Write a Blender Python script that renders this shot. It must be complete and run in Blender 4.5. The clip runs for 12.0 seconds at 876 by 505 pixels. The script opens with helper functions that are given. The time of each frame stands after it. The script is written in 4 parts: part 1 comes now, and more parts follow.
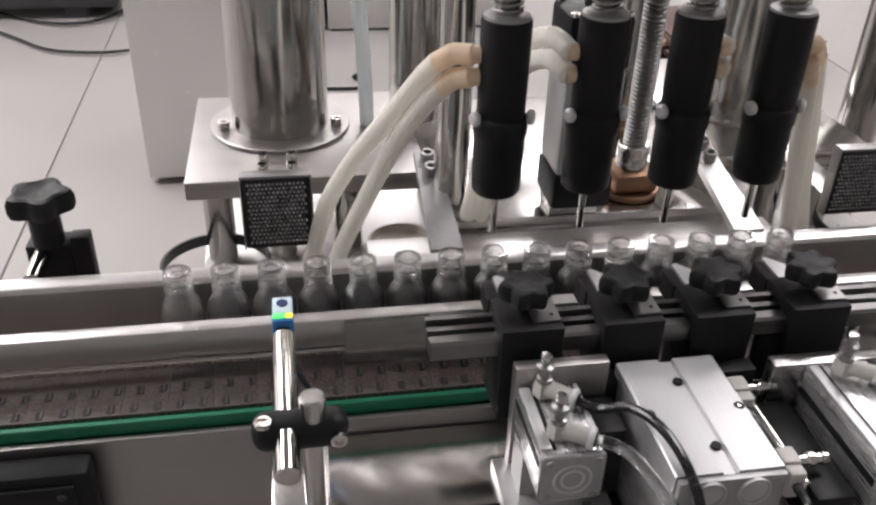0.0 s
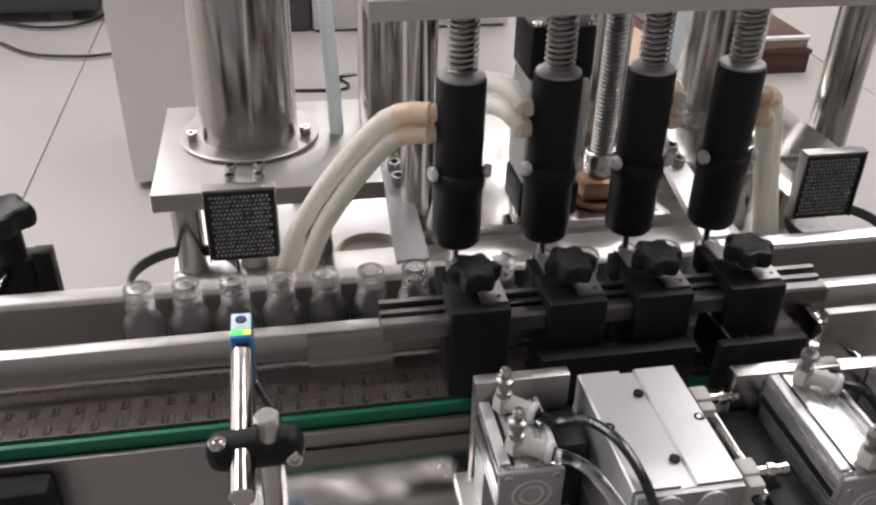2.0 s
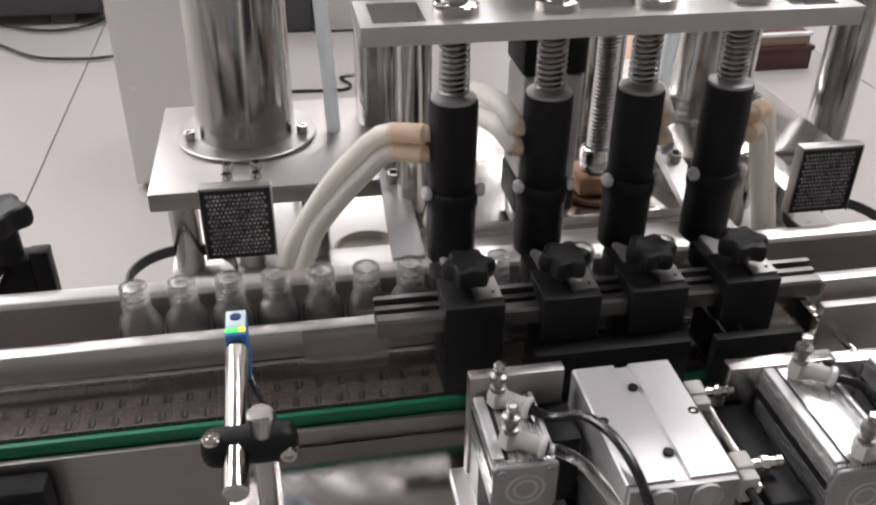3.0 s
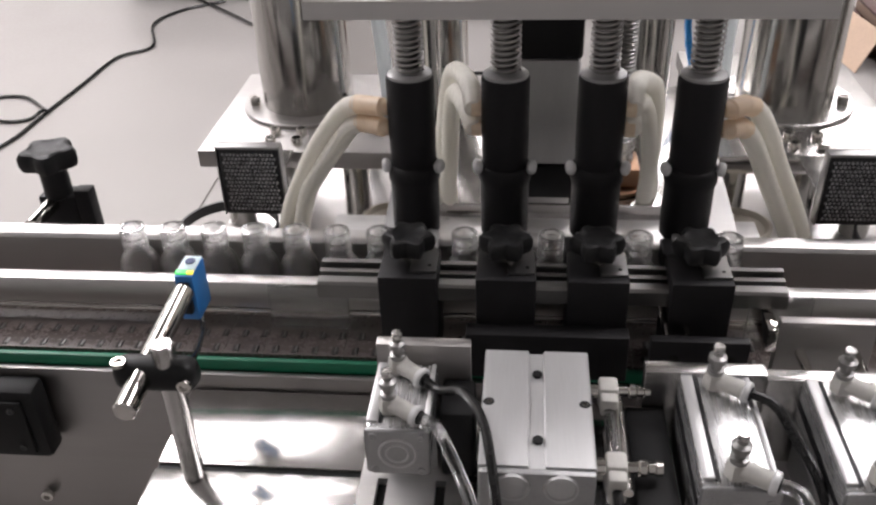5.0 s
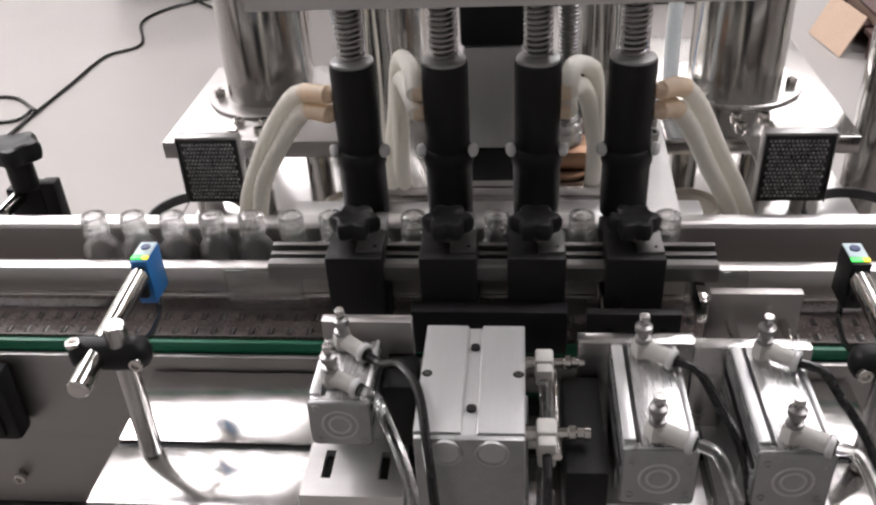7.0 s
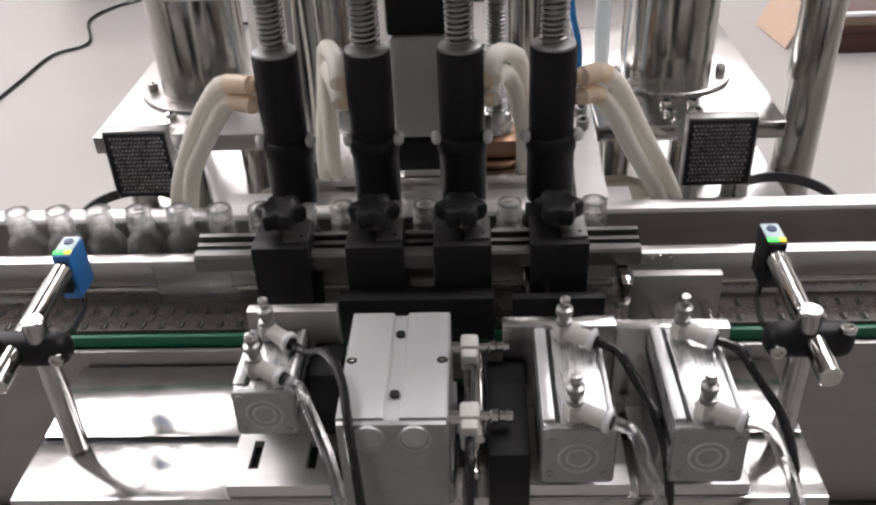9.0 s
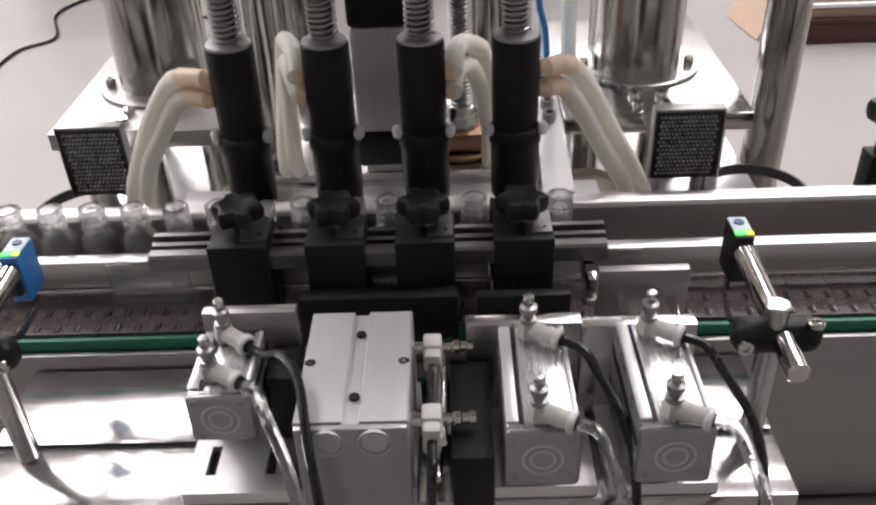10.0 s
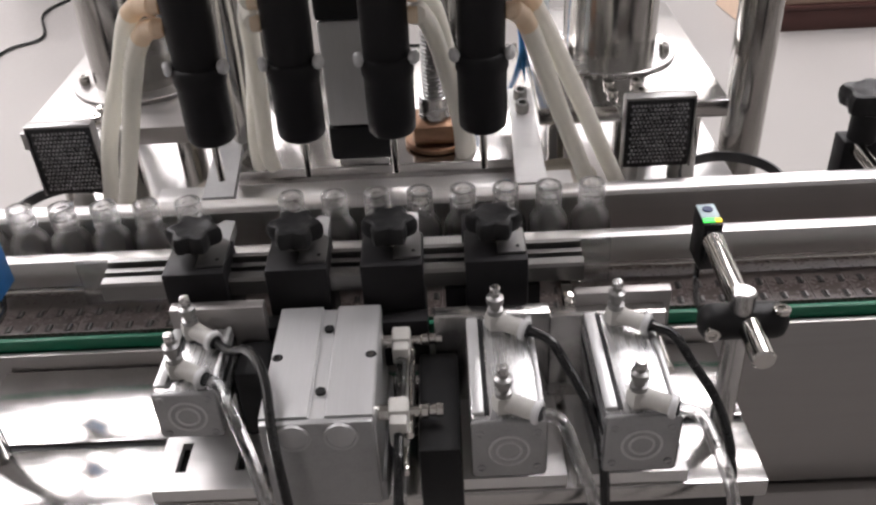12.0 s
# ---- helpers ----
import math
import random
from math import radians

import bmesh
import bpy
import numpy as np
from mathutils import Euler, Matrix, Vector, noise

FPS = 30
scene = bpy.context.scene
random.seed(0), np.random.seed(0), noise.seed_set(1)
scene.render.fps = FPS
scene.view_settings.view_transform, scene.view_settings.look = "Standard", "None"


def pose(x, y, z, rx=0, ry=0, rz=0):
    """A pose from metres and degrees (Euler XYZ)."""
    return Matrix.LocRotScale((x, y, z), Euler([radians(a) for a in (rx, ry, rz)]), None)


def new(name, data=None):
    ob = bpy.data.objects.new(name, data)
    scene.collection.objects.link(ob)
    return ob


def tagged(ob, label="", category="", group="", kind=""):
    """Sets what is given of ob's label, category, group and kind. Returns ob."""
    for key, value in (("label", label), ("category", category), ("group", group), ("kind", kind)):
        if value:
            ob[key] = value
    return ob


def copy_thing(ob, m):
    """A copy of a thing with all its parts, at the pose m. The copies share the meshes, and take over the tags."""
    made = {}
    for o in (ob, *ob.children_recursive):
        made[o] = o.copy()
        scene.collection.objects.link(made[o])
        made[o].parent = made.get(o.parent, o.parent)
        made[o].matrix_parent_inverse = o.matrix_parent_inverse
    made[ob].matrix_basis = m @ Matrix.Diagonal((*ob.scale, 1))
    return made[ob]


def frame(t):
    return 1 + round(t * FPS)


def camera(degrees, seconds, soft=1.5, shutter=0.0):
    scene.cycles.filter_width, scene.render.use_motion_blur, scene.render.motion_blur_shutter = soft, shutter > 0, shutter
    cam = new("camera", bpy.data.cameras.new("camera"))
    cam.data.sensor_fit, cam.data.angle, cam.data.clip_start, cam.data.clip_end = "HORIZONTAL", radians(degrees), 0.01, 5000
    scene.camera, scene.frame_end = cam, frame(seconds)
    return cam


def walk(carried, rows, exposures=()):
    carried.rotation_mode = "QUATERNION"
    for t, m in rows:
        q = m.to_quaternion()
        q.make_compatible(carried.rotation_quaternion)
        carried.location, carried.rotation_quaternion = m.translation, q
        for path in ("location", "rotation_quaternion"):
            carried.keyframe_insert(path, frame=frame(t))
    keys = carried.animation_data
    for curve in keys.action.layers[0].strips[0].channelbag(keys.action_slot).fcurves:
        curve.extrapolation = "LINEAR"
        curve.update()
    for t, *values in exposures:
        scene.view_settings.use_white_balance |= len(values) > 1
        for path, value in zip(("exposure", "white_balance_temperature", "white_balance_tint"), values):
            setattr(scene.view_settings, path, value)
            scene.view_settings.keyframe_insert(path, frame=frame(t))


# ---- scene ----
cam = camera(52.6, 12.0, 2.4)
METRES, EYE, TURN = 0.29, 1.25, -10.3
ROWS = [
    (0.0, 0.0, 0.0, 0.0, 0.98, -31.96, -1.58),
    (0.5, 0.0111, -0.0024, 0.0076, 0.76, -32.14, -1.57),
    (1.0, 0.0377, 0.0057, 0.0107, 0.6, -32.2, -1.38),
    (1.5, 0.0519, 0.0184, 0.0176, 0.35, -32.21, -1.32),
    (2.0, 0.0604, 0.0224, 0.0217, 0.18, -32.06, -1.22),
    (2.5, 0.062, 0.0239, 0.0161, 0.18, -32.03, -0.95),
    (3.0, 0.0808, 0.0164, 0.0174, 0.2, -32.07, -0.68),
    (3.5, 0.1111, 0.006, 0.0237, -0.02, -32.06, -0.69),
    (3.7, 0.1105, 0.004, 0.0262, -0.22, -31.96, -0.85),
    (5.3, 0.6872, 0.0249, 0.0163, 16.95, -32.93, 2.11),
    (5.5, 0.6918, 0.0158, 0.017, 16.51, -32.99, 2.11),
    (6.0, 0.7049, -0.007, 0.0188, 15.41, -33.31, 1.99),
    (6.5, 0.7305, -0.0186, 0.0153, 15.12, -33.55, 2.18),
    (7.0, 0.7496, -0.0097, 0.0274, 14.72, -33.25, 2.73),
    (7.2, 0.7566, -0.0065, 0.0274, 14.39, -33.0, 2.73),
    (9.0, 0.8232, -0.0077, 0.0134, 12.04, -33.6, 2.35),
    (9.5, 0.8291, 0.0028, 0.017, 11.45, -33.72, 2.35),
    (10.0, 0.8432, 0.0383, -0.0069, 10.46, -34.07, 2.06),
    (10.5, 0.8425, 0.0415, -0.0107, 10.07, -34.36, 1.74),
    (11.0, 0.8668, 0.0431, -0.0093, 9.91, -34.47, 2.2),
    (11.5, 0.8725, 0.0442, -0.0057, 9.76, -34.42, 2.42),
    (12.0, 0.8963, 0.0506, -0.0133, 9.7, -34.53, 2.79),
]
walk(cam, [(t, pose(0, 0, EYE, 0, 0, TURN) @ pose(METRES * x, METRES * y, METRES * z, 90 + pitch, roll, yaw)) for t, x, y, z, yaw, pitch, roll in ROWS])

# ---- light ----
scene.view_settings.exposure = 0.0
world = bpy.data.worlds.new("world")
scene.world = world
world.use_nodes = True
world.node_tree.nodes["Background"].inputs[0].default_value = (0.8, 0.9, 1.0, 1)
world.node_tree.nodes["Background"].inputs[1].default_value = 0.15


# ---- materials ----
def material(name, color, rough=0.5, metal=0.0, scale=40.0, vary=0.12, bump=0.0, stretch=(1, 1, 1), trans=0.0, ior=1.45,
             emit=0.0, rough_vary=0.1, coat=0.0, sss=0.0, fine=6.0, per_piece=0.0, spec=0.5):
    m = bpy.data.materials.new(name)
    m.use_nodes = True
    nt = m.node_tree
    n, ln = nt.nodes, nt.links
    b = n["Principled BSDF"]
    b.inputs["Metallic"].default_value = metal
    b.inputs["IOR"].default_value = ior
    b.inputs["Transmission Weight"].default_value = trans
    b.inputs["Coat Weight"].default_value = coat
    b.inputs["Specular IOR Level"].default_value = spec
    if sss:
        b.inputs["Subsurface Weight"].default_value = sss
        b.inputs["Subsurface Radius"].default_value = (0.01, 0.009, 0.007)
    geo = n.new("ShaderNodeTexCoord")
    mp = n.new("ShaderNodeMapping")
    mp.inputs["Scale"].default_value = stretch
    ln.new(geo.outputs["Object"], mp.inputs["Vector"])
    n1 = n.new("ShaderNodeTexNoise")
    n1.inputs["Scale"].default_value = scale
    n1.inputs["Detail"].default_value = 3
    n2 = n.new("ShaderNodeTexNoise")
    n2.inputs["Scale"].default_value = scale * fine
    n2.inputs["Detail"].default_value = 4
    ln.new(mp.outputs[0], n1.inputs["Vector"])
    ln.new(mp.outputs[0], n2.inputs["Vector"])
    mix = n.new("ShaderNodeMath")
    mix.operation = "ADD"
    ln.new(n1.outputs[0], mix.inputs[0])
    ln.new(n2.outputs[0], mix.inputs[1])
    ramp = n.new("ShaderNodeMapRange")
    ramp.inputs["From Min"].default_value, ramp.inputs["From Max"].default_value = 0.6, 1.4
    ramp.inputs["To Min"].default_value, ramp.inputs["To Max"].default_value = 1 - vary, 1 + vary
    ln.new(mix.outputs[0], ramp.inputs[0])
    hsv = n.new("ShaderNodeHueSaturation")
    hsv.inputs["Color"].default_value = (*color, 1)
    value = ramp.outputs[0]
    if per_piece:
        info = n.new("ShaderNodeObjectInfo")
        pr = n.new("ShaderNodeMapRange")
        pr.inputs["To Min"].default_value, pr.inputs["To Max"].default_value = 1 - per_piece, 1 + per_piece
        ln.new(info.outputs["Random"], pr.inputs[0])
        mul = n.new("ShaderNodeMath")
        mul.operation = "MULTIPLY"
        ln.new(value, mul.inputs[0])
        ln.new(pr.outputs[0], mul.inputs[1])
        value = mul.outputs[0]
    ln.new(value, hsv.inputs["Value"])
    ln.new(hsv.outputs[0], b.inputs["Base Color"])
    rr = n.new("ShaderNodeMapRange")
    rr.inputs["From Min"].default_value, rr.inputs["From Max"].default_value = 0.6, 1.4
    rr.inputs["To Min"].default_value, rr.inputs["To Max"].default_value = max(rough * (1 - rough_vary * 3), 0.0), min(rough * (1 + rough_vary * 3), 1)
    ln.new(mix.outputs[0], rr.inputs[0])
    ln.new(rr.outputs[0], b.inputs["Roughness"])
    if bump:
        bp = n.new("ShaderNodeBump")
        bp.inputs["Strength"].default_value = bump
        bp.inputs["Distance"].default_value = 0.001
        ln.new(n2.outputs[0], bp.inputs["Height"])
        ln.new(bp.outputs[0], b.inputs["Normal"])
    if emit:
        b.inputs["Emission Color"].default_value = (*color, 1)
        b.inputs["Emission Strength"].default_value = emit
    return m



def milky(name, color):
    """Milky silicone that lets light through."""
    m = material(name, color, 0.32, 0.0, 40, 0.03, 0.0)
    n, ln = m.node_tree.nodes, m.node_tree.links
    glow = n.new("ShaderNodeBsdfTranslucent")
    glow.inputs[0].default_value = (*color, 1)
    mixed = n.new("ShaderNodeMixShader")
    mixed.inputs[0].default_value = 0.45
    ln.new(n["Principled BSDF"].outputs[0], mixed.inputs[1])
    ln.new(glow.outputs[0], mixed.inputs[2])
    ln.new(mixed.outputs[0], n["Material Output"].inputs[0])
    return m


def thin_glass(name, tint, share, gloss=0.75, rough=0.08):
    """Thin-walled clear glass: light goes straight through, glossier towards the edges, and part of it is bent."""
    m = bpy.data.materials.new(name)
    m.use_nodes = True
    n, ln = m.node_tree.nodes, m.node_tree.links
    n.remove(n["Principled BSDF"])
    clear = n.new("ShaderNodeBsdfTransparent")
    clear.inputs[0].default_value = (*tint, 1)
    shine = n.new("ShaderNodeBsdfGlossy")
    shine.inputs["Roughness"].default_value = rough
    edge = n.new("ShaderNodeLayerWeight")
    edge.inputs[0].default_value = 0.5
    curve = n.new("ShaderNodeMath")
    curve.operation = "POWER"
    curve.inputs[1].default_value = 3.5
    ln.new(edge.outputs["Facing"], curve.inputs[0])
    amount = n.new("ShaderNodeMapRange")
    amount.inputs["To Min"].default_value, amount.inputs["To Max"].default_value = 0.04, gloss
    ln.new(curve.outputs[0], amount.inputs[0])
    thin = n.new("ShaderNodeMixShader")
    ln.new(amount.outputs[0], thin.inputs[0])
    ln.new(clear.outputs[0], thin.inputs[1])
    ln.new(shine.outputs[0], thin.inputs[2])
    bent = n.new("ShaderNodeBsdfGlass")
    bent.inputs["Roughness"].default_value, bent.inputs["IOR"].default_value = 0.01, 1.5
    mixed = n.new("ShaderNodeMixShader")
    mixed.inputs[0].default_value = share
    ln.new(thin.outputs[0], mixed.inputs[1])
    ln.new(bent.outputs[0], mixed.inputs[2])
    ln.new(mixed.outputs[0], n["Material Output"].inputs[0])
    return m


STEEL = material("brushed_steel", (0.56, 0.55, 0.54), 0.24, 1.0, 8, 0.05, 0.0, (1, 1, 3))
STEEL_X = material("brushed_steel_lengthwise", (0.58, 0.567, 0.556), 0.34, 1.0, 12, 0.05, 0.0, (0.05, 2, 2), rough_vary=0.05)
POLISH = material("polished_steel", (0.62, 0.60, 0.57), 0.09, 1.0, 18, 0.05, 0.0)
COLUMN = material("polished_column_steel", (0.46, 0.45, 0.43), 0.17, 1.0, 70, 0.12, 0.02, (1, 1, 0.015), fine=3.0)
DECK = material("mirror_deck_steel", (0.54, 0.527, 0.513), 0.17, 1.0, 10, 0.06, 0.0, (1, 0.3, 1))
PANEL = material("side_panel_steel", (0.38, 0.365, 0.355), 0.42, 1.0, 12, 0.08, 0.03, (0.2, 3, 3))
ALU = material("machined_aluminium", (0.58, 0.58, 0.58), 0.40, 0.65, 40, 0.06, 0.02, (6, 0.25, 3), rough_vary=0.06)
CYLINDER = material("bright_cylinder_aluminium", (0.66, 0.66, 0.66), 0.27, 0.85, 40, 0.025, 0.0, (5, 0.25, 3), rough_vary=0.05)
ALU_DARK = material("extruded_aluminium", (0.23, 0.224, 0.22), 0.34, 1.0, 10, 0.03, 0.0, (0.3, 1, 1), rough_vary=0.04)
BRIGHT = material("bright_brushed_plate", (0.74, 0.73, 0.72), 0.36, 0.8, 20, 0.05, 0.0, (0.2, 2, 2))
BEIGE = material("beige_plastic", (0.52, 0.48, 0.41), 0.4, 0.0, 60, 0.06)
SMOOTH = material("smooth_cabinet_steel", (0.63, 0.62, 0.612), 0.26, 0.9, 3, 0.03, 0.0, (1, 1, 1), rough_vary=0.0)
PEG = material("pale_peg", (0.6, 0.6, 0.6), 0.4, 0.2, 60, 0.05)
MOTOR = material("motor_grey", (0.47, 0.47, 0.47), 0.45, 0.25, 60, 0.06, 0.03, (3, 3, 0.3))
CAST = material("grey_cast_cap", (0.37, 0.37, 0.37), 0.42, 0.6, 120, 0.12, 0.1)
BLACK = material("black_anodised", (0.0115, 0.011, 0.012), 0.5, 0.0, 80, 0.25, 0.03, spec=0.24)
RUBBER = material("black_plastic", (0.012, 0.012, 0.0125), 0.45, 0.0, 90, 0.25, 0.06, spec=0.26)
GREEN = material("green_plastic", (0.01, 0.16, 0.085), 0.42, 0.0, 40, 0.15, 0.05, (0.2, 2, 2))
CHAIN = material("brown_chain_plastic", (0.105, 0.086, 0.08), 0.3, 0.0, 70, 0.2, 0.08, per_piece=0.06)
CHAIN_GAP = material("dark_gap", (0.02, 0.017, 0.016), 0.7)
GLASS = thin_glass("clear_glass", (0.998, 0.998, 0.995), 0.62, 0.8, 0.02)
ACRYLIC = thin_glass("clear_acrylic", (0.94, 0.95, 0.95), 0.5, 0.4)
HOSE = milky("milky_silicone", (0.96, 0.945, 0.895))
HOSE_PALE = milky("pale_bluish_silicone", (0.9, 0.935, 0.945))
AMBER = milky("amber_hose_end", (0.93, 0.8, 0.64))
SCREW = material("dark_thread_steel", (0.3, 0.295, 0.29), 0.36, 1.0, 60, 0.1)
HOSE_CLEAR = thin_glass("clear_tube", (0.93, 0.94, 0.94), 0.6, 0.5)
WHITE_PLASTIC = material("off_white_plastic", (0.5, 0.49, 0.46), 0.4, 0.0, 80, 0.08, 0.03)
BRASS = material("brass", (0.33, 0.2, 0.13), 0.45, 1.0, 60, 0.15, 0.05)
BLUE = material("blue_plastic", (0.03, 0.18, 0.48), 0.4, 0.0, 60, 0.1, 0.03)
BLUE_DARK = material("navy_marking", (0.01, 0.03, 0.12), 0.4)
PALE = material("pale_label", (0.55, 0.68, 0.72), 0.45, 0.0, 60, 0.08)
LED_GREEN = material("green_indicator", (0.1, 1.0, 0.15), 0.4, emit=1.1)
LED_YELLOW = material("yellow_indicator", (1.0, 0.75, 0.05), 0.4, emit=1.2)
MESH_BLACK = material("reflector_backing", (0.012, 0.012, 0.013), 0.35, 0.0, 60, 0.2, 0.05)
MESH_GREY = material("reflector_ridges", (0.27, 0.27, 0.28), 0.28, 0.9, 200, 0.3, 0.0)
BLUE_HOSE = material("blue_air_tube", (0.02, 0.2, 0.5), 0.3, 0.0, 50, 0.08)
CABLE = material("black_cable", (0.012, 0.012, 0.012), 0.2, 0.0, 90, 0.15)
TILE = material("floor_tile", (0.268, 0.254, 0.243), 0.42, 0.0, 3, 0.06, 0.02, fine=20, per_piece=0.02, spec=0.32)
GROUT = material("dark_grout", (0.14, 0.13, 0.12), 0.8, 0.0, 30, 0.2, 0.1)
PAINT = material("white_wall_paint", (0.72, 0.71, 0.69), 0.6, 0.0, 2, 0.04, 0.02)
DARK_PAINT = material("dark_grey_paint", (0.2, 0.196, 0.192), 0.6, 0.0, 2, 0.06, 0.02)
CEIL = material("grey_ceiling", (0.32, 0.315, 0.31), 0.7, 0.0, 2, 0.05, 0.02)
CARD = material("cardboard", (0.5, 0.37, 0.28), 0.7, 0.0, 14, 0.1, 0.1)
CARD_DARK = material("brown_carton", (0.2, 0.14, 0.105), 0.65, 0.0, 14, 0.12, 0.1)
RED_WOOD = material("red_brown_wood", (0.045, 0.015, 0.012), 0.5, 0.0, 12, 0.2, 0.1, (1, 8, 8))
DARK_METAL = material("dark_machine_paint", (0.05, 0.05, 0.052), 0.45, 0.2, 14, 0.2, 0.05)
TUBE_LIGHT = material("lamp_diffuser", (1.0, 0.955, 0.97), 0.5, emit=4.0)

# ---- mesh helpers ----
ORIGIN = {}


def box(bm, x0, x1, y0, y1, z0, z1, bevel=0.0, seg=2):
    vs = bmesh.ops.create_cube(bm, size=1.0)["verts"]
    for v in vs:
        v.co = Vector(((x0 + x1) / 2 + v.co.x * (x1 - x0), (y0 + y1) / 2 + v.co.y * (y1 - y0), (z0 + z1) / 2 + v.co.z * (z1 - z0)))
    if bevel:
        es = list({e for v in vs for e in v.link_edges})
        bmesh.ops.bevel(bm, geom=es, offset=bevel, segments=seg, affect="EDGES", profile=0.5)
    return bm


def axis_frame(p0, p1):
    d = Vector(p1) - Vector(p0)
    return Matrix.Translation(p0) @ d.to_track_quat("Z", "Y").to_matrix().to_4x4(), d.length


def lathe(bm, p0, p1, profile, seg=24):
    """Rings of (radius, part of the way or metres along the axis from p0 to p1)."""
    m, length = axis_frame(p0, p1)
    rings = []
    for r, h in profile:
        if r <= 1e-6:
            rings.append([bm.verts.new(m @ Vector((0, 0, h)))])
        else:
            rings.append([bm.verts.new(m @ Vector((r * math.cos(2 * math.pi * i / seg), r * math.sin(2 * math.pi * i / seg), h))) for i in range(seg)])
    for a, b in zip(rings, rings[1:]):
        for i in range(seg):
            j = (i + 1) % seg
            if len(a) == 1 and len(b) == 1:
                continue
            if len(a) == 1:
                bm.faces.new((a[0], b[j], b[i]))
            elif len(b) == 1:
                bm.faces.new((a[i], a[j], b[0]))
            else:
                bm.faces.new((a[i], a[j], b[j], b[i]))
    return bm


def cyl(bm, p0, p1, r, seg=24, bevel=0.0):
    length = (Vector(p1) - Vector(p0)).length
    c = bevel or min(r, length) * 0.06
    return lathe(bm, p0, p1, [(0, 0), (r - c, 0), (r, c), (r, length - c), (r - c, length), (0, length)], seg)


def spline(pts, n):
    """n + 1 places evenly spread along a smooth line through pts."""
    p = [Vector(q) for q in pts]
    p = [p[0] * 2 - p[1]] + p + [p[-1] * 2 - p[-2]]
    dense = []
    for a, b, c, d in zip(p, p[1:], p[2:], p[3:]):
        for k in range(24):
            t = k / 24
            dense.append(0.5 * ((2 * b) + (c - a) * t + (2 * a - 5 * b + 4 * c - d) * t * t + (3 * b - a - 3 * c + d) * t ** 3))
    dense.append(p[-2].copy())
    acc = [0.0]
    for a, b in zip(dense, dense[1:]):
        acc.append(acc[-1] + (b - a).length)
    out, k = [], 0
    for i in range(n + 1):
        s = acc[-1] * i / n
        while k < len(acc) - 2 and acc[k + 1] < s:
            k += 1
        f = (s - acc[k]) / max(acc[k + 1] - acc[k], 1e-9)
        out.append(dense[k].lerp(dense[k + 1], min(f, 1)))
    return out


def tube(bm, pts, r, n=28, seg=10):
    line = spline(pts, n)
    up, rings = None, []
    for i, p in enumerate(line):
        d = (line[min(i + 1, n)] - line[max(i - 1, 0)]).normalized()
        if up is None:
            up = d.orthogonal().normalized()
        up = (up - d * up.dot(d)).normalized()
        side = d.cross(up)
        rings.append([bm.verts.new(p + r * (math.cos(2 * math.pi * k / seg) * up + math.sin(2 * math.pi * k / seg) * side)) for k in range(seg)])
    for a, b in zip(rings, rings[1:]):
        for k in range(seg):
            j = (k + 1) % seg
            bm.faces.new((a[k], a[j], b[j], b[k]))
    bm.faces.new(rings[0][::-1])
    bm.faces.new(rings[-1])
    return bm


def star_knob(bm, c, r, h, lobes=6):
    """A lobed hand knob of radius r and height h, its bottom centre at c."""
    seg = lobes * 6
    prof = [(0.0, 0), (0.55, 0), (0.93, 0.15), (1.0, 0.4), (1.0, 0.75), (0.9, 0.95), (0.72, 1.0), (0.55, 0.93), (0.0, 0.93)]
    rings = []
    for k, f in prof:
        if k == 0:
            rings.append([bm.verts.new((c[0], c[1], c[2] + f * h))])
            continue
        ring = []
        for i in range(seg):
            a = 2 * math.pi * i / seg
            w = 1 - 0.17 * (1 - math.cos(lobes * a)) / 2 * min(1, k * 1.6 - 0.5) * 1.6
            ring.append(bm.verts.new((c[0] + r * k * w * math.cos(a), c[1] + r * k * w * math.sin(a), c[2] + f * h)))
        rings.append(ring)
    for a, b in zip(rings, rings[1:]):
        for i in range(seg):
            j = (i + 1) % seg
            if len(a) == 1:
                bm.faces.new((a[0], b[j], b[i]))
            elif len(b) == 1:
                bm.faces.new((a[i], a[j], b[0]))
            else:
                bm.faces.new((a[i], a[j], b[j], b[i]))
    return bm


def slab(bm, outline, z0, z1):
    """A plate with the outline (x, y) between two heights."""
    lo = [bm.verts.new((x, y, z0)) for x, y in outline]
    hi = [bm.verts.new((x, y, z1)) for x, y in outline]
    bm.faces.new(hi)
    bm.faces.new(lo[::-1])
    for i in range(len(lo)):
        j = (i + 1) % len(lo)
        bm.faces.new((lo[i], lo[j], hi[j], hi[i]))
    return bm


